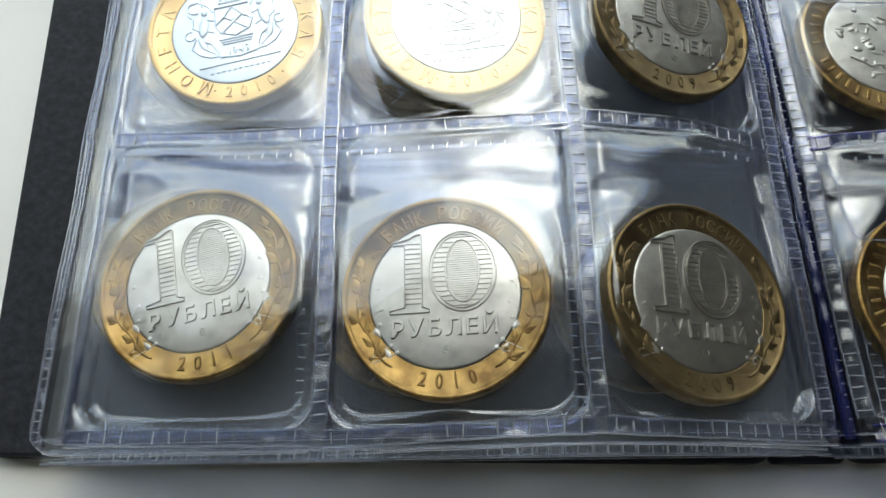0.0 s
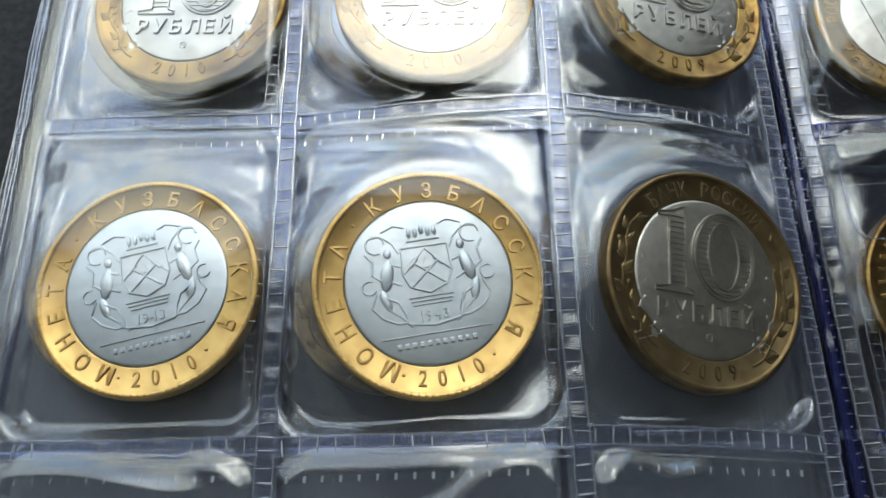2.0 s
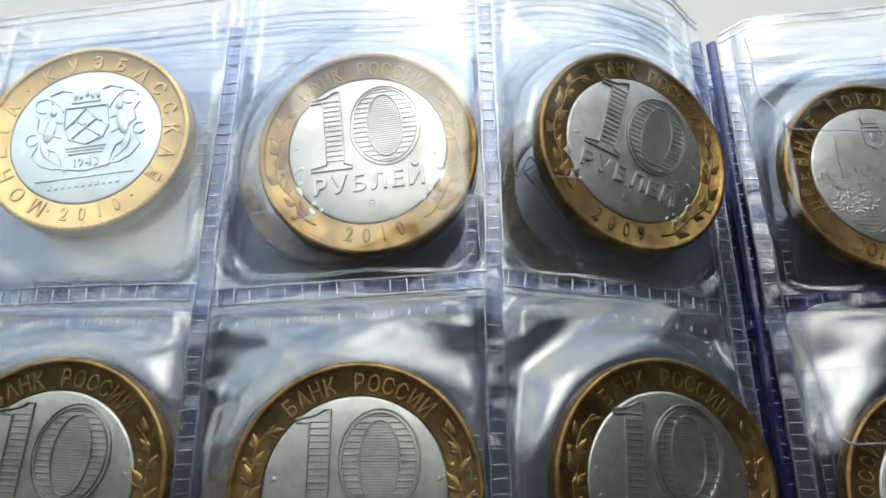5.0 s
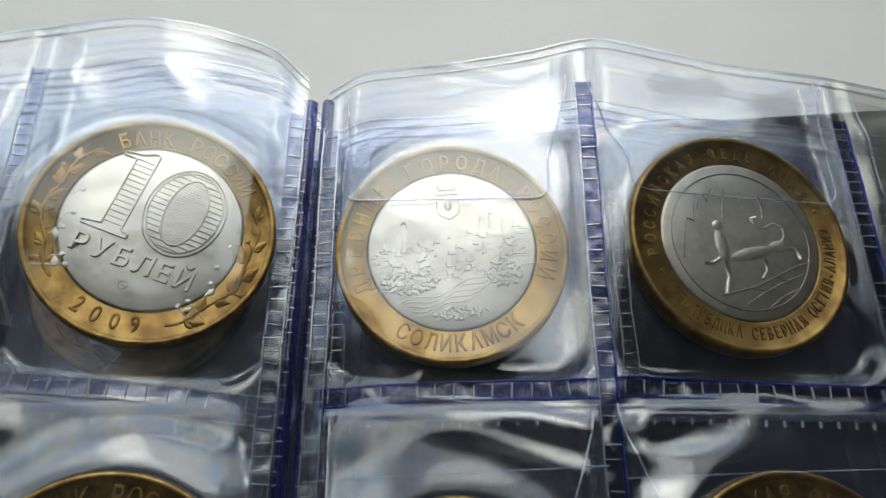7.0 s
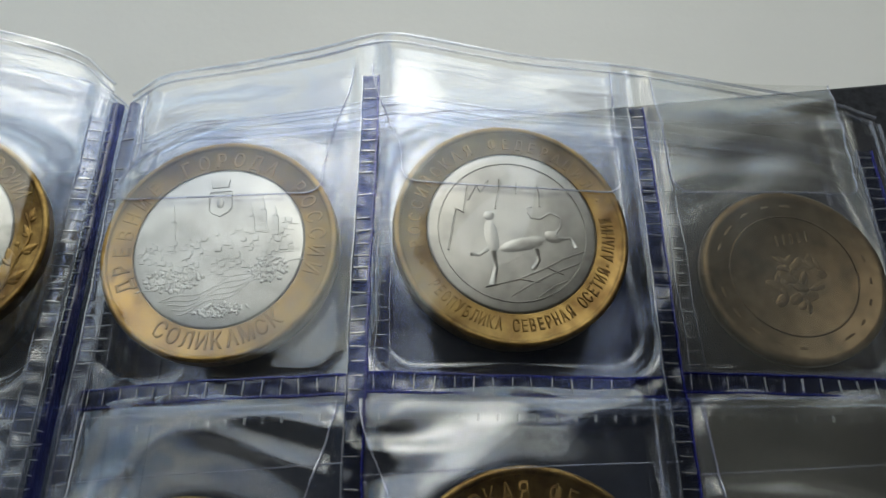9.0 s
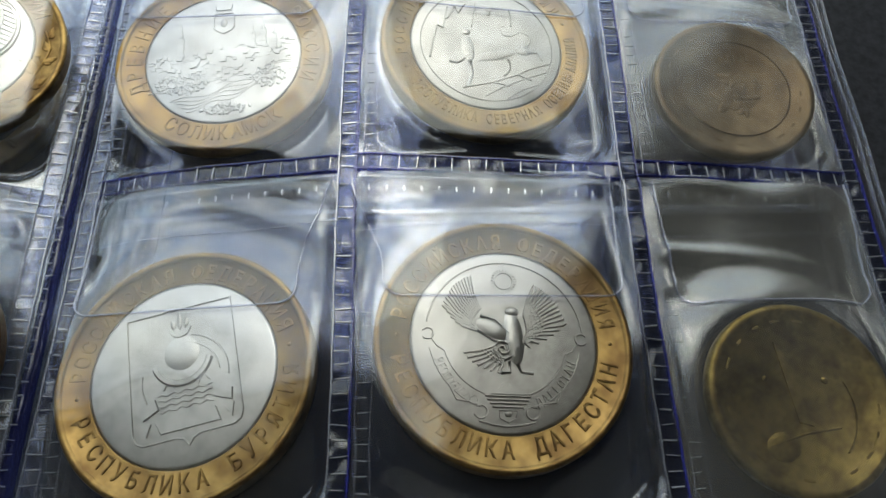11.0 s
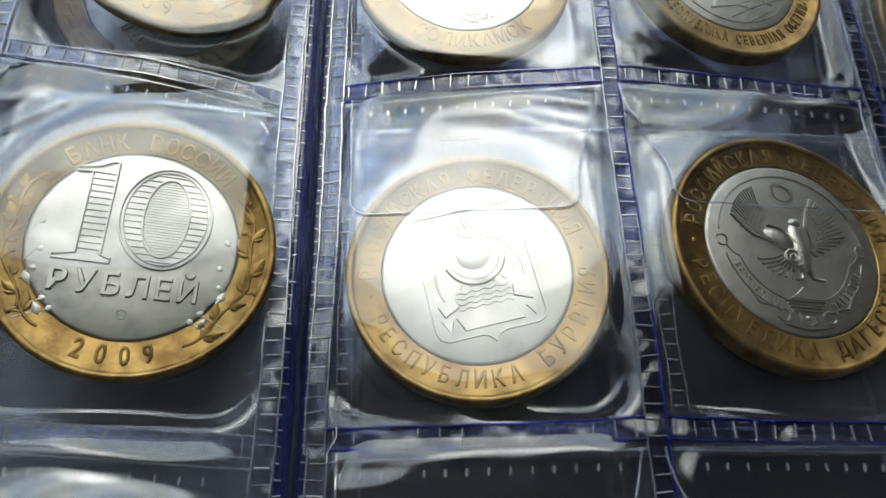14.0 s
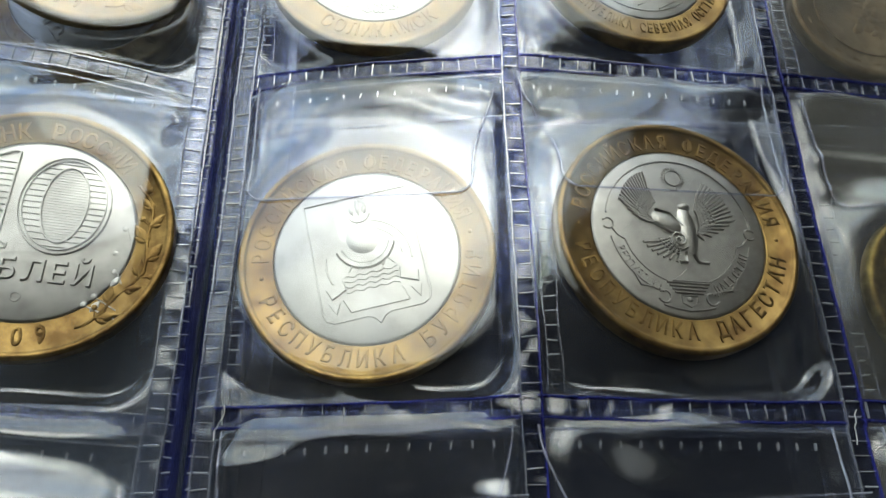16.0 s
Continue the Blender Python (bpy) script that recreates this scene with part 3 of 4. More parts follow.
def fan_coin():
    """Republic coin: two ribbed fans over a scrolled ribbon, with a small sun ring."""
    coin = blank("coin", BRASS, NICKEL_SHADED)
    ring_words(coin, BRASS, "РОССИЙСКАЯ ФЕДЕРАЦИЯ", "РЕСПУБЛИКА ДАГЕСТАН", 1.6)
    b = Build().ridge(arc(0, 0.4, 8.2, 4, 172, 60), 0.22, 0.16)
    part("circle", b, NICKEL_SHADED, coin)
    b = Build().ridge(arc(0, 6.5, 0.95, 0, 345, 23), 0.2, 0.18, closed=True)
    for k in range(24):
        a = 2 * math.pi * k / 24
        b.ridge([(1.1 * math.cos(a), 6.5 + 1.1 * math.sin(a)), (1.4 * math.cos(a), 6.5 + 1.4 * math.sin(a))], 0.13, 0.12)
    part("sun_ring", b, NICKEL_SHADED, coin)

    def fan(tips, roots, n, w):
        """Long ribs from a curved root line to a curved tip line, with a scaled inner band."""
        b = Build()
        bez = lambda p, t: Vector(p[0]) * (1 - t) ** 2 + Vector(p[1]) * 2 * t * (1 - t) + Vector(p[2]) * t * t
        for k in range(n):
            t = k / (n - 1)
            r, e = bez(roots, t), bez(tips, t)
            side = Vector((r.y - e.y, e.x - r.x)) * 0.05
            b.ridge([tuple(r), tuple(r.lerp(e, 0.5) + side), tuple(e)], w, 0.26)
        for q in (0.05, 0.17, 0.29, 0.41):
            b.ridge([tuple(bez(roots, t / 14).lerp(bez(tips, t / 14), q + (0.04 if t % 2 else 0))) for t in range(15)], 0.2, 0.32)
        return b

    part("fan", fan([(-3.5, 6.9), (-5.6, 6.2), (-6.5, 3.4)], [(-2.5, 3.2), (-3.2, 2.4), (-3.6, 1.2)], 13, 0.3), NICKEL_SHADED, coin)
    part("fan", fan([(-6.4, 3.5), (-5.8, 2.0), (-4.6, 1.3)], [(-3.4, 1.6), (-3.0, 1.0), (-2.4, 0.7)], 5, 0.26), NICKEL_SHADED, coin)
    part("fan", fan([(3.3, 6.1), (5.4, 5.2), (6.5, 2.0)], [(2.0, 2.6), (2.3, 1.8), (2.2, 0.4)], 13, 0.3), NICKEL_SHADED, coin)
    part("fan", fan([(6.3, 1.8), (5.0, 0.4), (2.6, -0.8)], [(2.2, 0.6), (2.0, 0.2), (1.7, -0.2)], 6, 0.26), NICKEL_SHADED, coin)
    part("fan", fan([(-4.3, -1.6), (-3.2, -3.2), (-0.8, -3.6)], [(-1.2, -0.8), (-0.8, -1.4), (-0.2, -2.0)], 7, 0.34), NICKEL_SHADED, coin)
    b = Build()
    b.dome(-1.2, 1.0, 2.1, 1.2, 0.32, radians(-28), 22).dome(0.9, 0.2, 1.1, 3.2, 0.36, radians(6), 22).dome(0.8, 3.0, 0.8, 0.6, 0.36, 0, 16)
    b.ridge([(-0.3 + (0.15 + 0.06 * k) * math.cos(k * 0.7), -1.1 + (0.15 + 0.06 * k) * math.sin(k * 0.7)) for k in range(18)], 0.2, 0.42)
    b.ridge([(-2.6, 2.4), (-1.0, 2.0), (0.4, 0.6)], 0.2, 0.4).ridge([(-2.9, 0.8), (-1.2, -0.2), (0.2, -0.4)], 0.2, 0.4)
    b.ridge([(1.2, -2.6), (1.6, -3.4), (2.8, -3.5)], 0.4, 0.3).ridge([(0.4, -2.4), (0.4, -3.5), (-0.5, -3.6)], 0.36, 0.28)
    part("centre_relief", b, NICKEL_SHADED, coin, smooth=True)
    b = Build()
    for s in (-1, 1):
        b.ridge(arc(0, 0.4, 6.5, 270 + s * 20, 270 + s * 74, 18), 0.2, 0.15).ridge(arc(0, 0.4, 7.9, 270 + s * 24, 270 + s * 78, 18), 0.2, 0.15)
        b.ridge(arc(s * 8.0, 0.3, 0.6, 90 - s * 60, 90 + s * 230, 14), 0.24, 0.2).ridge([(s * 7.6, -0.2), (s * 7.0, -1.0), (s * 6.3, -1.4)], 0.22, 0.17)
        b.ridge([(s * 5.6, -5.2), (s * 5.0, -6.4), (s * 3.4, -6.6), (s * 2.6, -7.0)], 0.24, 0.18)
        b.ridge(arc(s * 2.6, -7.5, 0.65, 90 - s * 40, 90 + s * 250, 14), 0.24, 0.2)
        b.ridge([(s * 2.8, -8.4), (s * 1.6, -8.7), (0, -8.9)], 0.24, 0.17)
    part("scroll", b, NICKEL_SHADED, coin)
    b = Build()
    arc_text(b, "РЕСПУБЛИКА", 7.2, 200, 245, 0.85, 0.16, inward=True, squeeze=0.7)
    arc_text(b, "ДАГЕСТАН", 7.2, 297, 340, 0.85, 0.16, inward=True, squeeze=0.7)
    part("ribbon_lettering", b, NICKEL_SHADED, coin)
    b = Build()
    b.plate([(-1.7, -5.8), (2.1, -5.8), (0.9, -4.7), (0.5, -4.9), (0.1, -4.3), (-0.7, -5.1)], 0.3)
    for k in range(4):
        b.ridge([(-2.2 + k * 0.25, -5.9 - k * 0.36), (2.4 - k * 0.25, -5.9 - k * 0.36)], 0.24, 0.28)
    b.ridge([(-0.8, -7.3), (1.0, -7.3), (0.9, -8.1), (0.1, -8.5), (-0.7, -8.1)], 0.2, 0.2, closed=True).dome(0.1, -7.7, 0.4, 0.3, 0.24)
    part("medallion", b, NICKEL_SHADED, coin)
    return coin


def worn_bimetal(seed):
    """Half-seen bimetal coin with an unreadable legend as bars and a lumpy relief."""
    coin = blank("coin", BRASS, NICKEL)
    rng = random.Random(seed)
    b = Build()
    for i in range(40):
        a = radians(8 + i * 8.8)
        if i % 9 != 4:
            b.ridge([(10.5 * math.cos(a), 10.5 * math.sin(a)), (11.9 * math.cos(a + 0.02), 11.9 * math.sin(a + 0.02))], 0.7, 0.12)
    part("inscription_bars", b, BRASS, coin)
    b = Build()
    for i in range(46):
        a, q = rng.uniform(0, 6.28), 7.6 * math.sqrt(rng.random())
        b.dome(q * math.cos(a), q * math.sin(a), rng.uniform(0.4, 1.5), rng.uniform(0.25, 0.6), rng.uniform(0.12, 0.3), rng.uniform(0, 3.1), 10)
    for i in range(10):
        x, y = rng.uniform(-6, 4), rng.uniform(-6, 6)
        b.ridge([(x, y), (x + 1.5, y + rng.uniform(-0.8, 0.8)), (x + 2.8, y + rng.uniform(-1, 1))], 0.35, 0.2)
    part("relief", b, NICKEL, coin)
    return coin


def small_coin(mat, r, seed, rocket=False):
    coin = new("coin")
    b = Build().lathe([(0.0001, 0.0), (r - 1.1, 0.0), (r - 0.9, 0.16), (r - 0.25, 0.18), (r, 0.0), (r, -1.3), (r - 0.15, -1.45), (0.05, -1.45)], 96)
    part("blank", b, mat, coin, smooth=True)
    rng = random.Random(seed)
    b = Build()
    for i in range(20):
        a = i * 18.0
        if i % 6 != 3:
            b.ridge(arc(0, 0, r - 1.85, a, a + rng.uniform(5, 9), 4), 0.5, 0.016)
    part("inscription_bars", b, mat, coin)
    b = Build()
    if rocket:
        b.plate([(-1.2, -2.5), (0.2, -3.0), (-0.8, 5.0), (-1.5, 6.2)], 0.14)
        b.ridge(arc(-1.0, -1.0, 6.4, -50, 20, 18), 0.25, 0.16).ridge([(-5.0, -4.4), (-1.0, -3.6), (3.2, -3.4)], 0.25, 0.16)
        b.dome(-3.6, -4.6, 1.9, 1.6, 0.14).dome(3.0, 1.5, 0.4, 0.4, 0.2).dome(-3.5, 2.4, 0.3, 0.3, 0.2)
    else:
        b.ridge(arc(0, 0, r - 3.2, 0, 350, 47), 0.25, 0.14, closed=True)
        for i in range(26):
            a, q = rng.uniform(0, 6.28), 3.4 * math.sqrt(rng.random())
            b.dome(q * math.cos(a), q * math.sin(a) - 0.6, rng.uniform(0.5, 1.3), rng.uniform(0.3, 0.7), rng.uniform(0.05, 0.11), rng.uniform(0, 3.1), 12)
        for i in range(5):
            b.ridge([(-0.5 + i * 0.9, 3.6), (-0.3 + i * 0.9, 4.9)], 0.5, 0.14)
    part("relief", b, mat, coin)
    return coin


def seat(coin, x, y, z, tx, ty, turn):
    """Lay a coin in its pocket: face centre in mm, page tilt, and its turn in the page plane."""
    coin.matrix_basis = pose(x / 1000, y / 1000, z / 1000, tx, ty, 0) @ pose(0, 0, 0, 0, 0, turn)
    return coin


# ---- window sill, and an unseen room added to shape reflections ----
SILL_Z = -15.6
# window edges set by which coins should mirror sky
W0, W1, WT = -1400, 390, 1300
RX0, RX1, RY, RZ = -1600, 1000, -1300, 1420
tagged(part("window_sill", Build().box(RX0, RX1, -420, 300, SILL_Z - 40, SILL_Z), SILL), "smooth white painted window sill under the album", "sill", kind="structure")
b = Build()
b.box(RX0, W0, 300, 420, -800, RZ).box(W1, RX1, 300, 420, -800, RZ).box(W0, W1, 300, 420, WT, RZ).box(W0, W1, 300, 420, -800, SILL_Z)
tagged(part("wall_north", b, PAINT), "unseen wall round the window, added dark to shape reflections", "wall", kind="structure")
for nm, q in (("wall_west", (RX0 - 100, RX0, RY, 420)), ("wall_east", (RX1, RX1 + 100, RY, 420)), ("wall_south", (RX0 - 100, RX1 + 100, RY - 100, RY))):
    tagged(part(nm, Build().box(*q, -800, RZ), PAINT), "unseen wall, added dark to shape reflections", "wall", kind="structure")
tagged(part("ceiling", Build().box(RX0 - 100, RX1 + 100, RY - 100, 420, RZ, RZ + 100), PLASTER), "unseen ceiling, added dark to shape reflections", "ceiling", kind="structure")
tagged(part("floor", Build().box(RX0 - 100, RX1 + 100, RY - 100, 420, -900, -800), WOOD), "plain brown wooden floor", "floor", kind="structure")
win = tagged(new("window_1"), "white framed window letting in sky light", "window", kind="structure")
for q in ((W0, W0 + 45, 340, 390, SILL_Z, WT), (W1 - 45, W1, 340, 390, SILL_Z, WT), (W0 + 45, W1 - 45, 340, 390, SILL_Z, SILL_Z + 45), (W0 + 45, W1 - 45, 340, 390, WT - 45, WT)):
    part("window_frame", Build().box(*q), SILL, win)
pn = part("pane", Build().add([(W0 + 44, 364, SILL_Z + 44), (W1 - 44, 364, SILL_Z + 44), (W1 - 44, 364, WT - 44), (W0 + 44, 364, WT - 44)], [(0, 1, 2, 3)]), PANE, win)
pn.visible_shadow = False

# ---- the album: page plan in mm ----
COLS_L, COLS_R = (-49.2, -17.0, 17.2, 48.6), (53.6, 85.7, 119.0, 147.5)
ROWS = (-30.0, 12.2, 53.2, 93.2)
# face centre, page tilt and turn of each coin, by column and row
PLACES = {
    "A0": (-33.9, -9.8, -0.5, -1.3, -7.1, 12), "A1": (-32.7, 31.0, -0.5, 1.9, -4.3, 13), "A2": (-31.5, 71.9, 0.3, 1.9, -6.1, -3), "A3": (-35.1, 115.0, -1.0, 1.4, -3.0, 8),
    "B0": (-1.3, -13.0, 4.0, -0.6, -9.0, 1), "B1": (1.1, 30.1, 4.4, 3.3, 0.5, 9), "B2": (2.1, 70.8, 4.5, 0.7, -3.0, 0), "B3": (2.1, 110.3, 5.6, 3.0, -5.8, 6),
    "C0": (31.8, -13.7, 3.8, -1.3, 15.0, -3), "C1": (34.1, 30.5, 4.2, 3.1, 14.3, -5), "C2": (35.6, 71.4, 4.3, 2.3, 12.4, -2.5), "C3": (35.5, 110.9, 6.0, 3.5, 16.0, -17),
    "D0": (68.3, -13.2, 1.6, -1.0, -2.0, 5), "D1": (69.6, 29.6, 0.6, 0.0, -1.0, -12), "D2": (69.5, 69.2, 3.1, -1.5, -3.7, 13), "D3": (69.2, 109.5, 3.2, 1.8, 0.5, 5),
    "E2": (102.6, 71.6, 4.1, -2.1, 6.8, -2), "E3": (102.6, 110.5, 3.4, 1.8, 9.3, 23),
    "F2": (133.4, 65.6, 0.8, 1.8, 6.2, 6), "F3": (134.6, 106.0, -0.6, 1.1, 3.0, 10),
}
BASE_X = (-60, -53, -34, -17, 0, 17, 34, 50, 51.5, 54, 69, 86, 102, 119, 134, 150, 160)
BASE_Z = (-3.2, -2.6, -1.2, 0.2, 3.2, 5.0, 3.2, -2.0, -2.6, -1.0, 1.7, 3.8, 2.4, 0.6, -1.2, -2.8, -3.2)
TOP_LX, TOP_LY = (-53, -24, -9, 5, 18, 27, 38, 45, 48, 50), (133.6, 137.4, 139.3, 139.2, 140.2, 142.8, 142.2, 141, 139, 135)
TOP_RX, TOP_RY = (52.6, 54, 57, 69, 80, 88, 95, 105, 119, 142, 149, 151), (133.5, 135.6, 136.8, 136.6, 137.6, 139.4, 138.0, 136.0, 135.0, 131.2, 129.4, 127.5)


def base(x):
    return sum(float(np.interp(x + o, BASE_X, BASE_Z)) for o in (-3, -1.5, 0, 1.5, 3)) / 5


def top_edge(x):
    xs, ys = (TOP_LX, TOP_LY) if x < 51.4 else (TOP_RX, TOP_RY)
    return sum(float(np.interp(x + o, xs, ys)) for o in (-2, 0, 2)) / 3


def plane_z(key, x, y):
    cx, cy, cz, tx, ty, _ = PLACES[key]
    return cz - math.tan(radians(ty)) * (x - cx) + math.tan(radians(tx)) * (y - cy)


def smooth01(v):
    v = min(1.0, max(0.0, v))
    return v * v * (3 - 2 * v)


def wrinkle(x, y, seed):
    """Slack film: broad swells and a few sharp creases."""
    q = Vector((x * 0.055, y * 0.085, seed * 7.3))
    lean = 0.04 * math.sin(seed * 2.3)
    crease = 1 - abs(noise.noise(Vector((x * 0.045 + y * lean, y * 0.14 - x * lean, seed * 3.1))))
    return 0.85 * noise.noise(q) + 0.75 * smooth01((crease - 0.68) / 0.32) + 0.05 * noise.noise(q * 3.3)


def film_z(key, x, y, seed, front=True):
    """Height of the pocket film: taut over the coin, slack beside it, down at the welds."""
    b0 = base(x)
    if key in PLACES:
        cx, cy = PLACES[key][:2]
        r = math.hypot(x - cx, y - cy)
        rc = {"F2": 10.4, "F3": 10.8}.get(key, 13.7)
        w = 1 - smooth01((r - rc) / 6.5)
        z = plane_z(key, x, y) + (0.4 if front else -2.2)
    else:
        w, z = 0.0, b0
    above = smooth01((y - PLACES[key][1]) / 14) if key in PLACES else 0.8
    slack = wrinkle(x, y, seed) * (0.75 if front else 0.5) * (0.3 + 0.7 * above)
    level = b0 + (0.35 if front else -2.4) + slack * (1 if front else 0.6)
    if front:
        # the loose film between the coin and the next weld pillows up
        row = int(key[1])
        foot = (PLACES[key][1] if key in PLACES else ROWS[row] + 16) + 9
        head = ROWS[row + 1] if row < 3 else top_edge(x)
        level += (0.5 if row < 3 else 0.25) * math.sin(math.pi * min(1.0, max(0.0, (y - foot) / (head - foot))))
    return w * (z + (0.16 * noise.noise(Vector((x * 0.11, y * 0.11, seed))) if front else 0)) + (1 - w) * level


def weld_blend(x, y, x0, x1, y0, y1, corner=5.0):
    """Rise of the pocket film from its welds, with rounded pocket corners."""
    dx, dy = min(x - x0, x1 - x) - 0.7, min(y - y0 - 0.6, y1 - y)
    if dx < corner and dy < corner:
        d = corner - math.hypot(corner - dx, corner - dy)
    else:
        d = min(dx, dy)
    return smooth01(d / 2.0)


def pocket(page, key, x0, x1, row, seed, flap):
    """One pocket: front film, back film, and on some a tucked flap with its edge."""
    y0 = ROWS[row]
    nx = 46
    ny = 60
    for front in (True, False):
        b = Build()
        for j in range(ny + 1):
            for i in range(nx + 1):
                x = x0 + (x1 - x0) * i / nx
                y1 = ROWS[row + 1] if row < 3 else top_edge(x) - 0.4
                y = y0 + (y1 - y0) * j / ny
                k = weld_blend(x, y, x0, x1, y0, y1 + (4 if row == 3 else 0))
                b.v.append((x, y, k * film_z(key, x, y, seed, front) + (1 - k) * (base(x) + (0.05 if front else -0.12))))
        b.f = [(j * (nx + 1) + i, j * (nx + 1) + i + 1, (j + 1) * (nx + 1) + i + 1, (j + 1) * (nx + 1) + i) for j in range(ny) for i in range(nx)]
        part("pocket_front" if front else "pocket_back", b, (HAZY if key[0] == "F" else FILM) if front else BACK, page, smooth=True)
    if not flap:
        return
    rng = random.Random(seed)
    yt = ROWS[row + 1] - 1.6 if row < 3 else 133.0
    yb = yt - 15.2 + rng.uniform(-0.6, 0.6) - (2.2 if row == 3 else 0)
    # how far the flap's sides lie inside the pocket, at the fold and at its free edge
    in0, in1, out0, out1 = {"D": (2.2, 2.6, 2.0, 5.0), "E": (0.5, 4.4, 3.0, 3.2), "F": (2.4, 3.0, 2.2, 2.6)}[key[0]]
    lean, rad = rng.uniform(-0.2, 0.9), 2.0
    left = lambda t: x0 + in0 + (in1 - in0) * smooth01(t * 1.2)
    right = lambda t: x1 - out0 - (out1 - out0) * smooth01(t * 1.2)

    def flap_at(u, t):
        """A point of the flap, its two free corners rounded."""
        dy = (1 - t) * (yt - yb)
        cut = rad - math.sqrt(max(0.0, rad ** 2 - (rad - dy) ** 2)) if dy < rad else 0.0
        xl, xr = left(t) + cut, right(t) - cut
        return xl + (xr - xl) * u, yt + (yb - yt) * t + lean * t * (u - 0.5)

    fb = Build()
    mx, my = 24, 40
    steps = [1 - (1 - j / my) ** 1.8 for j in range(my + 1)]
    for t in steps:
        for i in range(mx + 1):
            x, y = flap_at(i / mx, t)
            fb.v.append((x, y, film_z(key, x, y, seed) + 0.22 + 0.12 * noise.noise(Vector((x * 0.2, y * 0.2, 5)))))
    fb.f = [(j * (mx + 1) + i + 1, j * (mx + 1) + i, (j + 1) * (mx + 1) + i, (j + 1) * (mx + 1) + i + 1) for j in range(my) for i in range(mx)]
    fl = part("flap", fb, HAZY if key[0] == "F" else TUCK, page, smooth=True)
    pts = [flap_at(0, t) for t in steps] + [flap_at(i / mx, 1) for i in range(1, mx)] + [flap_at(1, t) for t in reversed(steps)]
    e = Build().ridge([(x, y, film_z(key, x, y, seed) + 0.24) for x, y in pts], 0.25, 0.12)
    part("flap_edge", e, FLAP, fl)
    ys = yt - 7.4
    e = Build().ridge([(x0 + 0.8 + (x1 - x0 - 1.6) * s / 30, ys + 1.2 * s / 30, film_z(key, x0 + 0.8 + (x1 - x0 - 1.6) * s / 30, ys, seed) + 0.08) for s in range(31)], 0.16, 0.06)
    part("pocket_opening", e, FLAP, page)


def weld_line(page, p0, p1, width, step, rail_mats, seed, name="weld_seam"):
    """A heat weld: a strip with a rail on each side and pressed ticks across it."""
    rng = random.Random(seed)
    length = math.dist(p0, p1)
    tx, ty = (p1[0] - p0[0]) / length, (p1[1] - p0[1]) / length
    nx, ny = -ty, tx
    sway = rng.uniform(0, 6)

    def at(s, o):
        k = o + 0.16 * math.sin(s * 0.13 + sway) + 0.04 * math.sin(s * 0.9 + sway * 3)
        x, y = p0[0] + tx * s + nx * k, p0[1] + ty * s + ny * k
        return (x, y, base(x) + 0.16)

    m = max(4, int(length / 1.5))
    strip = Build()
    for i in range(m + 1):
        for o in (-0.5, -0.2, 0.2, 0.5):
            q = at(length * i / m, o * width)
            strip.v.append((q[0], q[1], q[2] - 0.02 * (abs(o) < 0.3)))
    strip.f = [(i * 4 + k, i * 4 + k + 1, i * 4 + k + 5, i * 4 + k + 4) for i in range(m) for k in range(3)]
    seam = part(name, strip, WELD if RAIL in rail_mats else WELDC, page, smooth=True)
    for o, mat in zip((-0.5, 0.5), rail_mats):
        e = Build().ridge([at(length * i / m, o * width) for i in range(m + 1)], 0.3, 0.24)
        part("seam_edge", e, mat, seam)
    t = Build()
    s = 1.0
    while s < length - 0.6:
        slant = rng.uniform(-0.08, 0.08)
        if rng.random() > 0.05:
            t.ridge([at(s - slant, -rng.uniform(0.3, 0.44) * width), at(s + slant, rng.uniform(0.3, 0.44) * width)], rng.uniform(0.10, 0.22), rng.uniform(0.08, 0.24))
        s += step * rng.uniform(0.93, 1.07)
    part("embossing", t, TICK, seam)
    return seam


def edge_line(page, pts, mat=RAILC, w=0.35, h=0.25, name="page_edge"):
    part(name, Build().ridge(pts, w, h), mat, page)


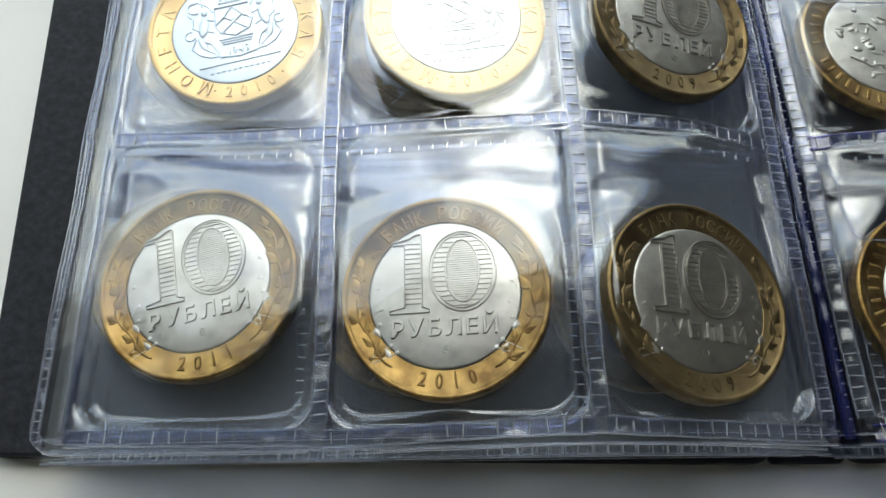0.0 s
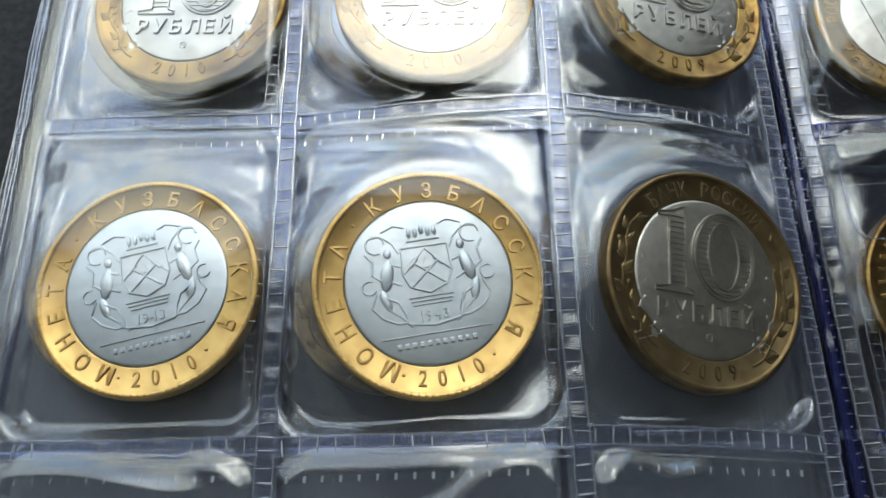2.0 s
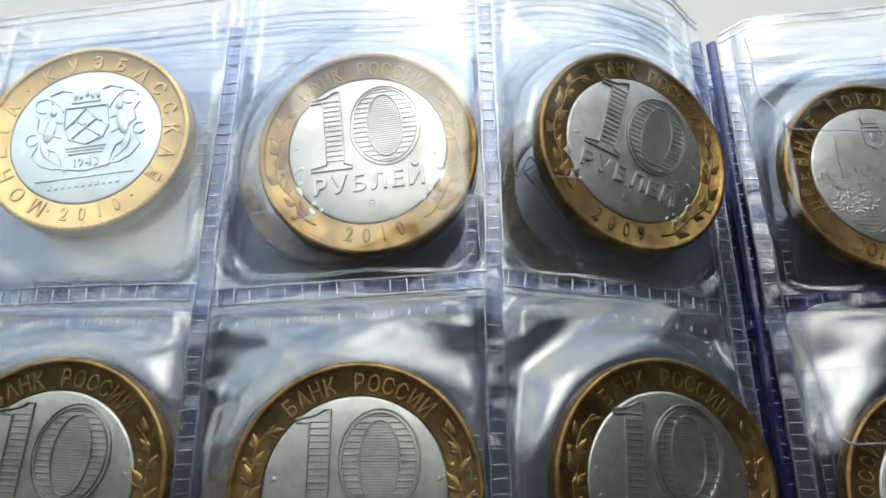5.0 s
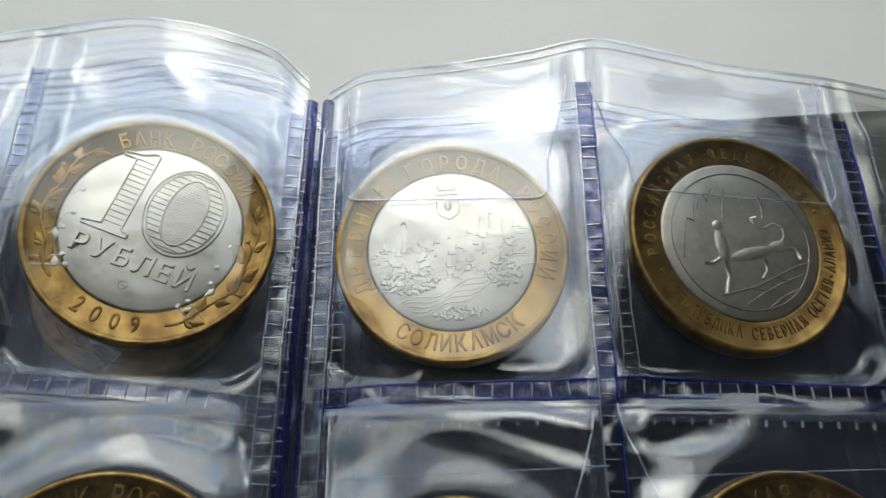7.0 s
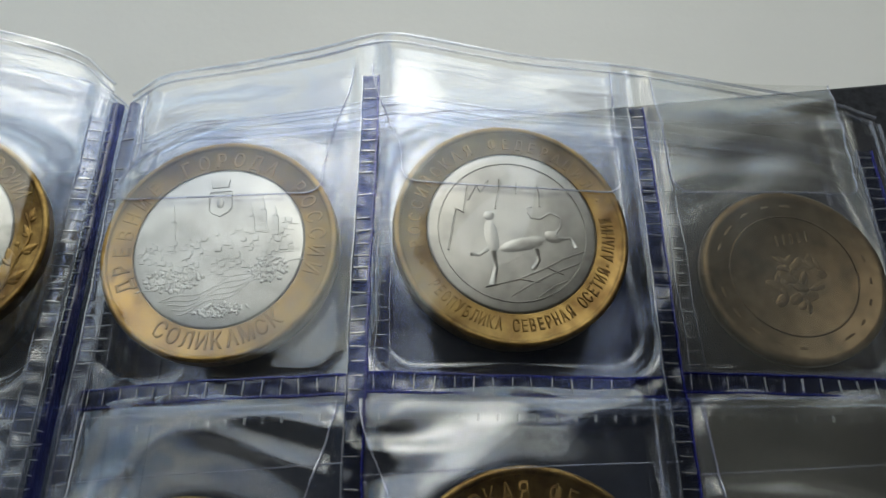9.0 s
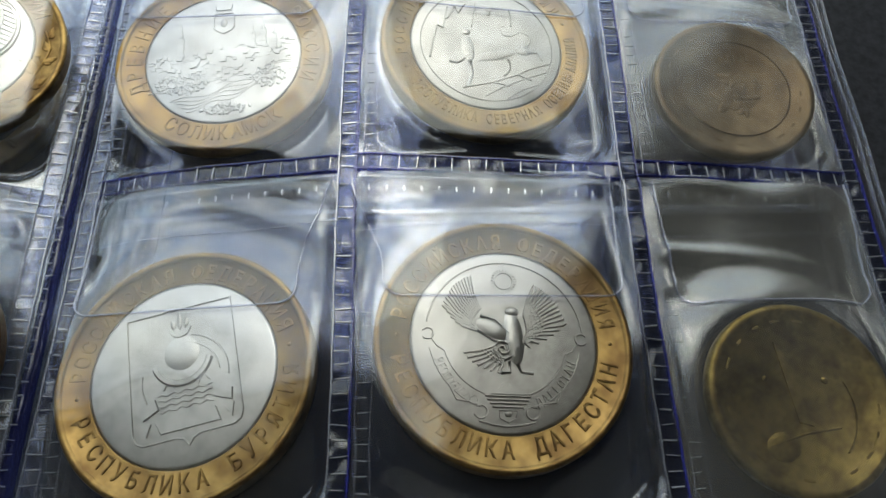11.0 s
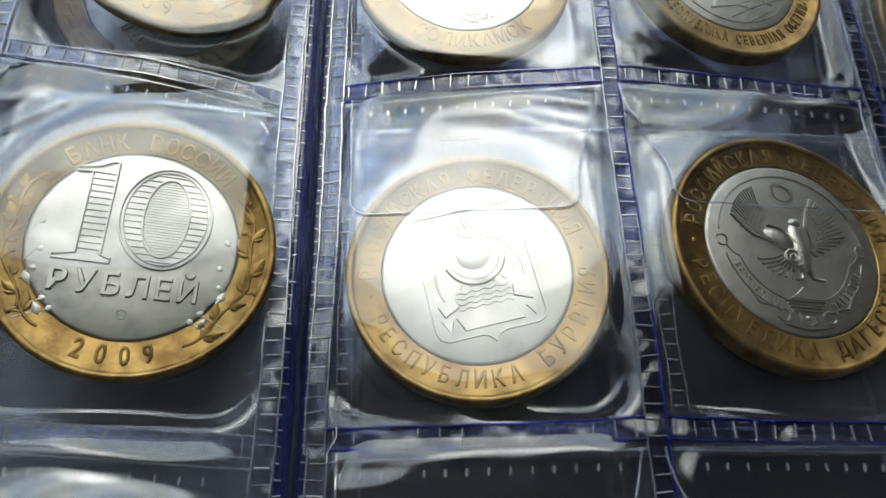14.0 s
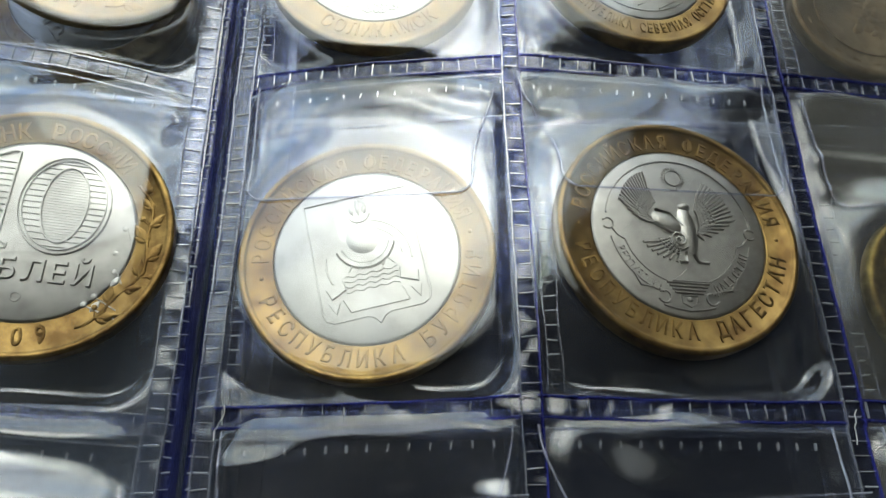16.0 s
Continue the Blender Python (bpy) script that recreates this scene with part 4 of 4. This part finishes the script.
def page_sheet(cols, names, flap, label, blue):
    page = tagged(new("album_page"), label, "album page", "album pages")
    seed = 1 if names[0] == "A" else 40
    for c in range(3):
        for r in range(4):
            seed += 1
            pocket(page, names[c] + str(r), cols[c], cols[c + 1], r, seed, flap)
    for c in range(4):
        outer = c in (0, 3)
        for r in range(4):
            y1 = ROWS[r + 1] - 1.4 if r < 3 else top_edge(cols[c]) - 6.5
            mats = (RAIL if blue else RAILC, RAILC) if c else (RAILC, RAILC)
            if c == 0 and not blue:
                # the outer margin is a plain fold with a fine row of ticks at its rim
                edge_line(page, [(cols[0] + 0.12 * math.sin(k * 0.5), ROWS[r] + 1.2 + (y1 - ROWS[r] - 1.2) * k / 24, base(cols[0]) + 0.25) for k in range(25)], RAILC, 0.5, 0.3, "seam_fold")
                weld_line(page, (cols[0] - 3.0, ROWS[r]), (cols[0] - 3.0, y1 + 1.4), 0.9, 1.3, (RAILC, RAILC), seed + 100 + r)
                continue
            weld_line(page, (cols[c], ROWS[r] + (1.5 if r == 0 else -1.5)), (cols[c], y1), 2.0, 1.5, mats, seed + 100 + c * 7 + r)
            if c == 3:
                continue
            # a second, fainter row of embossing beside the weld, up to the pocket's mouth
            x, side2 = cols[c] + (2.5 if blue else -2.4), 0.75
            y2 = ROWS[r] + 24
            for o in (-side2, side2):
                edge_line(page, [(x + o + 0.1 * math.sin(k * 0.6 + o), ROWS[r] + 1.6 + (y2 - ROWS[r] - 1.6) * k / 20, base(x) + 0.45) for k in range(21)], RAILC, 0.14, 0.12, "seam_fold")
            t, rng = Build(), random.Random(seed + c * 5 + r)
            for k in range(15):
                y = ROWS[r] + 2.2 + k * 1.5
                t.ridge([(x - side2 * 0.8, y, base(x) + 0.45), (x + side2 * rng.uniform(0.2, 0.8), y + rng.uniform(-0.1, 0.1), base(x) + 0.45)], 0.15, 0.12)
            part("faint_embossing", t, TICK, page)
    for r in range(4):
        for c in range(3):
            rise = (0.5, -0.3, -0.6)[c] if blue else ((0.0, 0.6, -0.7), (0.0, 0.6, -1.3), (0.2, 0.8, -1.7), (0.3, 1.5, -2.4))[r][c]
            weld_line(page, (cols[c] + 0.7, ROWS[r] - rise * 0.5), (cols[c + 1] - 0.9, ROWS[r] + rise * 0.5), 2.0, 2.0, (RAIL, RAIL) if blue else (RAILC, RAILC), seed + 200 + c * 7 + r)
            q = [(cols[c] + 1.2 + (cols[c + 1] - cols[c] - 2.4) * s / 20, ROWS[r] - 2.0 + rise * (s / 20 - 0.5)) for s in range(21)]
            edge_line(page, [(x, y, base(x) + 0.3) for x, y in q], RAILC, 0.3, 0.2, "seam_fold")
            if r == 0:
                continue
            t = Build()
            for k in range(int((cols[c + 1] - cols[c] - 4) / 2.0)):
                x = cols[c] + 2.4 + k * 2.0
                y = ROWS[r] - 3.4 + rise * ((x - cols[c]) / 33 - 0.5)
                t.ridge([(x, y - 0.35, base(x) + 0.2), (x + 0.05, y + 0.35, base(x) + 0.2)], 0.34, 0.14)
            part("faint_embossing", t, TICK, page)
    a, z = (cols[0] - 3.9, cols[3] + 1.2) if names[0] == "A" else (cols[0] - 0.9, cols[3] + 3.2)
    # margins outside the outer welds, and the rounded lips
    lip = 3.6

    def turn_in(p):
        """Round the page's outer lower corner."""
        dx = p[0] - a if names[0] == "A" else z - p[0]
        dy = p[1] + 31.8
        vx, vy = lip - dx, lip - dy
        if vx <= 0 or vy <= 0:
            return p
        k = max(vx, vy) / math.hypot(vx, vy)
        dx = lip - vx * k
        return (a + dx if names[0] == "A" else z - dx, lip - vy * k - 31.8, p[2])

    for x0, x1 in ((a, cols[0]), (cols[3], z)):
        b = Build()
        for j in range(91):
            for i in range(5):
                x = x0 + (x1 - x0) * i / 4
                y = -31.6 + (top_edge(x) + 31.2) * j / 90
                b.v.append((x, y, base(x) + 0.12 * noise.noise(Vector((x, y * 0.2, 3)))))
        b.v = [turn_in(v) for v in b.v]
        b.f = [(j * 5 + i, j * 5 + i + 1, j * 5 + i + 6, j * 5 + i + 5) for j in range(90) for i in range(4)]
        part("page_margin", b, FILM, page, smooth=True)
    b = Build()
    for i in range(61):
        x = a + (z - a) * i / 60
        b.v += [(x, ROWS[0] + 0.3, base(x)), (x, -31.8, base(x) - 0.4)]
    b.v = [turn_in(v) for v in b.v]
    b.f = [(i * 2 + 1, i * 2 + 3, i * 2 + 2, i * 2) for i in range(60)]
    part("page_margin", b, FILM, page)
    for off, w in ((0.0, 0.4), (1.3, 0.3)):
        pts = [(a + (z - a) * i / 80, top_edge(a + (z - a) * i / 80) - off, base(a + (z - a) * i / 80) + 0.1) for i in range(81)]
        edge_line(page, pts, RAILC, w)
        edge_line(page, [turn_in((a + (z - a) * i / 150, -31.7 + off, base(a + (z - a) * i / 150) - 0.3)) for i in range(151)], RAILC, w)
    for x in ((a, a + 1.0) if names[0] == "A" else (z, z - 1.0)):
        edge_line(page, [turn_in((x + 0.15 * math.sin(j * 0.2), -31.5 + (top_edge(x) + 30.5) * j / 200, base(x) + 0.1)) for j in range(201)], RAILC, 0.32)
    return page


def under_sheet(x0, x1, level, follow, drop, seed, label):
    """A sheet lower in the stack: film with its welds, seen through the upper pockets."""
    page = tagged(new("album_page"), label, "album page", "album pages")
    z = lambda x, y: level + follow * base(x) + 0.35 * noise.noise(Vector((x * 0.06, y * 0.06, seed)))
    b = Build()
    nx, ny = 60, 90
    for j in range(ny + 1):
        for i in range(nx + 1):
            x = x0 + (x1 - x0) * i / nx
            y = -32.0 - drop * 0.4 + (top_edge(x) - drop + 32.0 + drop * 0.4) * j / ny
            b.v.append((x, y, z(x, y)))
    b.f = [(j * (nx + 1) + i, j * (nx + 1) + i + 1, (j + 1) * (nx + 1) + i + 1, (j + 1) * (nx + 1) + i) for j in range(ny) for i in range(nx)]
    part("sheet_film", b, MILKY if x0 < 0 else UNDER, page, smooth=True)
    for off in (0.0, 1.4, 3.0):
        edge_line(page, [(x0 + (x1 - x0) * i / 60, top_edge(x0 + (x1 - x0) * i / 60) - drop - off, z(x0 + (x1 - x0) * i / 60, 130) + 0.05) for i in range(61)], RAILC, 0.35)
        edge_line(page, [(x0 + (x1 - x0) * i / 60, -32.0 - drop * 0.4 + off, z(x0 + (x1 - x0) * i / 60, -32) + 0.05) for i in range(61)], RAILC, 0.4)
    cols = COLS_L if x0 < 0 else COLS_R
    rng = random.Random(seed)
    t = Build()
    x = x0 + 3.5
    while x < x1 - 3:
        y = -32.0 - drop * 0.4
        t.ridge([(x, y + 0.25, z(x, y) + 0.1), (x + 0.04, y + 1.2, z(x, y) + 0.1)], rng.uniform(0.2, 0.36), 0.16)
        x += 1.9 * rng.uniform(0.94, 1.06)
    part("embossing", t, TICK, page)
    for c in cols:
        o = rng.uniform(-0.9, 0.9)
        edge_line(page, [(c + o, -30 + 160 * i / 60, z(c, -30 + 160 * i / 60) + 0.05) for i in range(61)], WELD, 0.9, 0.2, "weld_seam")
    for y in ROWS[1:]:
        o = rng.uniform(-1.2, 1.2)
        edge_line(page, [(cols[0] + (cols[3] - cols[0]) * i / 50, y + o, z(cols[0] + (cols[3] - cols[0]) * i / 50, y) + 0.05) for i in range(51)], RAILC, 1.2, 0.2, "weld_seam")
    return page


def rounded(corners, r, n=6):
    """A polygon with rounded corners."""
    out, c = [], len(corners)
    for i in range(c):
        p, a, q = (Vector(corners[(i + k) % c]) for k in (-1, 0, 1))
        u, w = (p - a).normalized() * r, (q - a).normalized() * r
        for k in range(n + 1):
            t = k / n
            out.append(tuple((a + u) * (1 - t) ** 2 + a * 2 * t * (1 - t) + (a + w) * t ** 2))
    return out


def board(outline, z0, z1, soft=0.8):
    b = Build()
    c = len(outline)
    mx, my = sum(p[0] for p in outline) / c, sum(p[1] for p in outline) / c
    rings = ((z0, soft), (z0 + soft, 0), (z1 - soft, 0), (z1 - soft * 0.3, soft * 0.3), (z1, soft))
    for z, inset in rings:
        for x, y in outline:
            dd = math.hypot(mx - x, my - y)
            b.v.append((x + (mx - x) / dd * inset, y + (my - y) / dd * inset, z))
    b.f = [(k * c + i, k * c + (i + 1) % c, (k + 1) * c + (i + 1) % c, (k + 1) * c + i) for k in range(len(rings) - 1) for i in range(c)]
    b.f += [tuple(range(c - 1, -1, -1)), tuple(range((len(rings) - 1) * c, len(rings) * c))]
    return b


cover = tagged(new("album_cover"), "black leatherette coin album cover lying open on the sill", "album cover")
part("left_board", board(rounded([(-65.2, -31.2), (47, -33.6), (47, 130), (-72.5, 130)], 4), SILL_Z, -12.6), LEATHER, cover)
part("right_board", board(rounded([(57, -33.6), (168, -32), (171, 142), (57, 134)], 4), SILL_Z, -12.6), LEATHER, cover)
part("spine", board(rounded([(46.5, -33.5), (57.5, -33.5), (57.5, 130), (46.5, 130)], 1), SILL_Z, -13.4), LEATHER, cover)

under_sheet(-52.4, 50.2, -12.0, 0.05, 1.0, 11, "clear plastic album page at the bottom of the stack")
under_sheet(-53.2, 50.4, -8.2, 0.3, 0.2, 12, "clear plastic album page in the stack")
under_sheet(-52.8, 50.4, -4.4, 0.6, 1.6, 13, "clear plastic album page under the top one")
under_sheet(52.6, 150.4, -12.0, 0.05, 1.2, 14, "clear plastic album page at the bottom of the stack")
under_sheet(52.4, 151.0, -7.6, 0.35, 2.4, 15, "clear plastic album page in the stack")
page_sheet(COLS_L, "ABC", False, "clear plastic album page with twelve coin pockets and welded seams", False)
page_sheet(COLS_R, "DEF", True, "clear plastic album page with tucked pocket flaps and blue-edged welds", True)

# binding strips down the gutter
bind = tagged(new("binding_strip"), "navy blue plastic binding strips down the album gutter", "binding")
for x0, x1 in ((49.0, 50.9), (51.5, 53.2)):
    b = Build()
    for j in range(111):
        for i in range(6):
            x = x0 + (x1 - x0) * i / 5
            b.v.append((x, -31 + 165 * j / 110, -2.2 + 1.0 * math.sin(math.pi * i / 5) * (0.8 + 0.3 * noise.noise(Vector((x0, j * 0.1, 1)))) - 0.9))
    b.f = [(j * 6 + i, j * 6 + i + 1, j * 6 + i + 7, j * 6 + i + 6) for j in range(110) for i in range(5)]
    strip = part("strip", b, GUTTER, bind, smooth=True)
    t = Build()
    rng = random.Random(int(x0))
    for j in range(104):
        y = -30 + j * 1.56
        t.ridge([(x0 + 0.6, y, -2.25), (x1 - rng.uniform(0.5, 0.9), y + rng.uniform(-0.15, 0.15), -2.25)], rng.uniform(0.1, 0.2), 0.16)
    part("embossing", t, TICK, strip)

# ---- the coins in the pockets ----
RUBLE = "ten-rouble coin with a brass ring and nickel centre, in its clear pocket"


def tag_coin(c, label, group="coins in the album"):
    # worn: the struck relief stands lower than its design height
    for q in c.children:
        if not q.name.startswith(("ring", "centre_disc", "blank")):
            q.scale.z = 0.75 if q.name.startswith(("bank", "upper", "lower", "year", "dots")) else 0.55 if q.name.startswith(("roofs", "tower", "trees", "river")) else 0.35 if q.name.startswith("berry") else 0.42 if q.name.startswith("figure") else 0.6 if q.name.startswith("branch") else 1.0
    return tagged(c, label, "coin", group)


def lay(key, coin, label):
    tag_coin(coin, label)
    return seat(coin, *PLACES[key])


ten10 = lay("B0", ten("2010", BRASS, NICKEL), "brass-ringed ten-rouble coin of 2010 lying in a clear pocket")
lay("A0", ten("2011", BRASS, NICKEL), "brass-ringed ten-rouble coin of 2011 lying askew in a clear pocket")
dark = lay("C0", ten("2009", BRASS_SHADED, NICKEL_SHADED), "ten-rouble coin coloured dark for its shaded tilt, in a clear pocket")
tok = lay("A1", token(), "gilt-ringed souvenir token with bluish silver arms in a pocket")
for key, src in (("B1", tok), ("A3", tok), ("C1", dark), ("A2", ten10), ("B2", ten10), ("B3", ten10)):
    c = copy_thing(src, Matrix())
    seat(c, *PLACES[key])
bright09 = lay("C2", ten("2009", BRASS, NICKEL), "brass-ringed ten-rouble coin of 2009 in a clear pocket")
seat(copy_thing(bright09, Matrix()), *PLACES["C3"])
lay("D0", worn_bimetal(5), "brass-ringed coin with a lumpy relief in a flapped pocket")
lay("D1", worn_bimetal(9), "bright brass-ringed coin with raised scenery in a flapped pocket")
lay("D2", shield_coin(), "brass-ringed coin with shield and crescent relief under a flap")
lay("D3", town(), "brass-ringed coin with an old town relief under a flap")
lay("E2", fan_coin(), "brass-ringed coin with ribbed fans and scrollwork under a flap")
lay("E3", mountains(), "brass-ringed coin with mountain relief in a fine circle")
lay("F2", small_coin(YELLOW, 10.1, 3, True), "small yellow brass coin with a slanting spire relief")
lay("F3", small_coin(BRONZE, 10.5, 8), "small worn brown bronze coin in a dim pocket")

# coins of the next sheet, seen dimly past the upper ones
rng = random.Random(21)
for key in ("A0", "B0", "C0", "A1", "B1", "A2", "B2", "B3", "C3"):
    x, y, z, tx, ty, turn = PLACES[key]
    gx, gy = x - rng.uniform(3.6, 5.2), y + rng.uniform(1.5, 3.6) - (3.6 if key == "C3" else 0)
    c = copy_thing(ten10, Matrix())
    tagged(c, "ten-rouble coin half hidden in the sheet beneath", "coin", "coins in the sheet beneath")
    seat(c, gx, gy, -4.4 + 0.6 * base(gx) - 0.9, 0, math.degrees(math.atan2(base(gx - 12) - base(gx + 12), 24)) * 0.6, rng.uniform(-40, 40))

# stray lint caught at weld corners
for x, y, k in ((118.2, 49.6, 1), (119.6, 50.2, 2), (54.8, 50.6, 3), (120.0, 49.0, 4)):
    rng = random.Random(k)
    pts, a = [], rng.uniform(0, 6.3)
    px, py = x, y
    for i in range(14):
        a += rng.uniform(-0.5, 0.55)
        px, py = px + 0.28 * math.cos(a), py + 0.28 * math.sin(a)
        pts.append((px, py, base(px) + 0.75 + 0.1 * math.sin(i)))
    b = Build().ridge(pts, 0.07, 0.06)
    tagged(part("lint_fibre", b, SILL), "fine pale lint fibre caught on the plastic weld", "lint", "lint on the page")
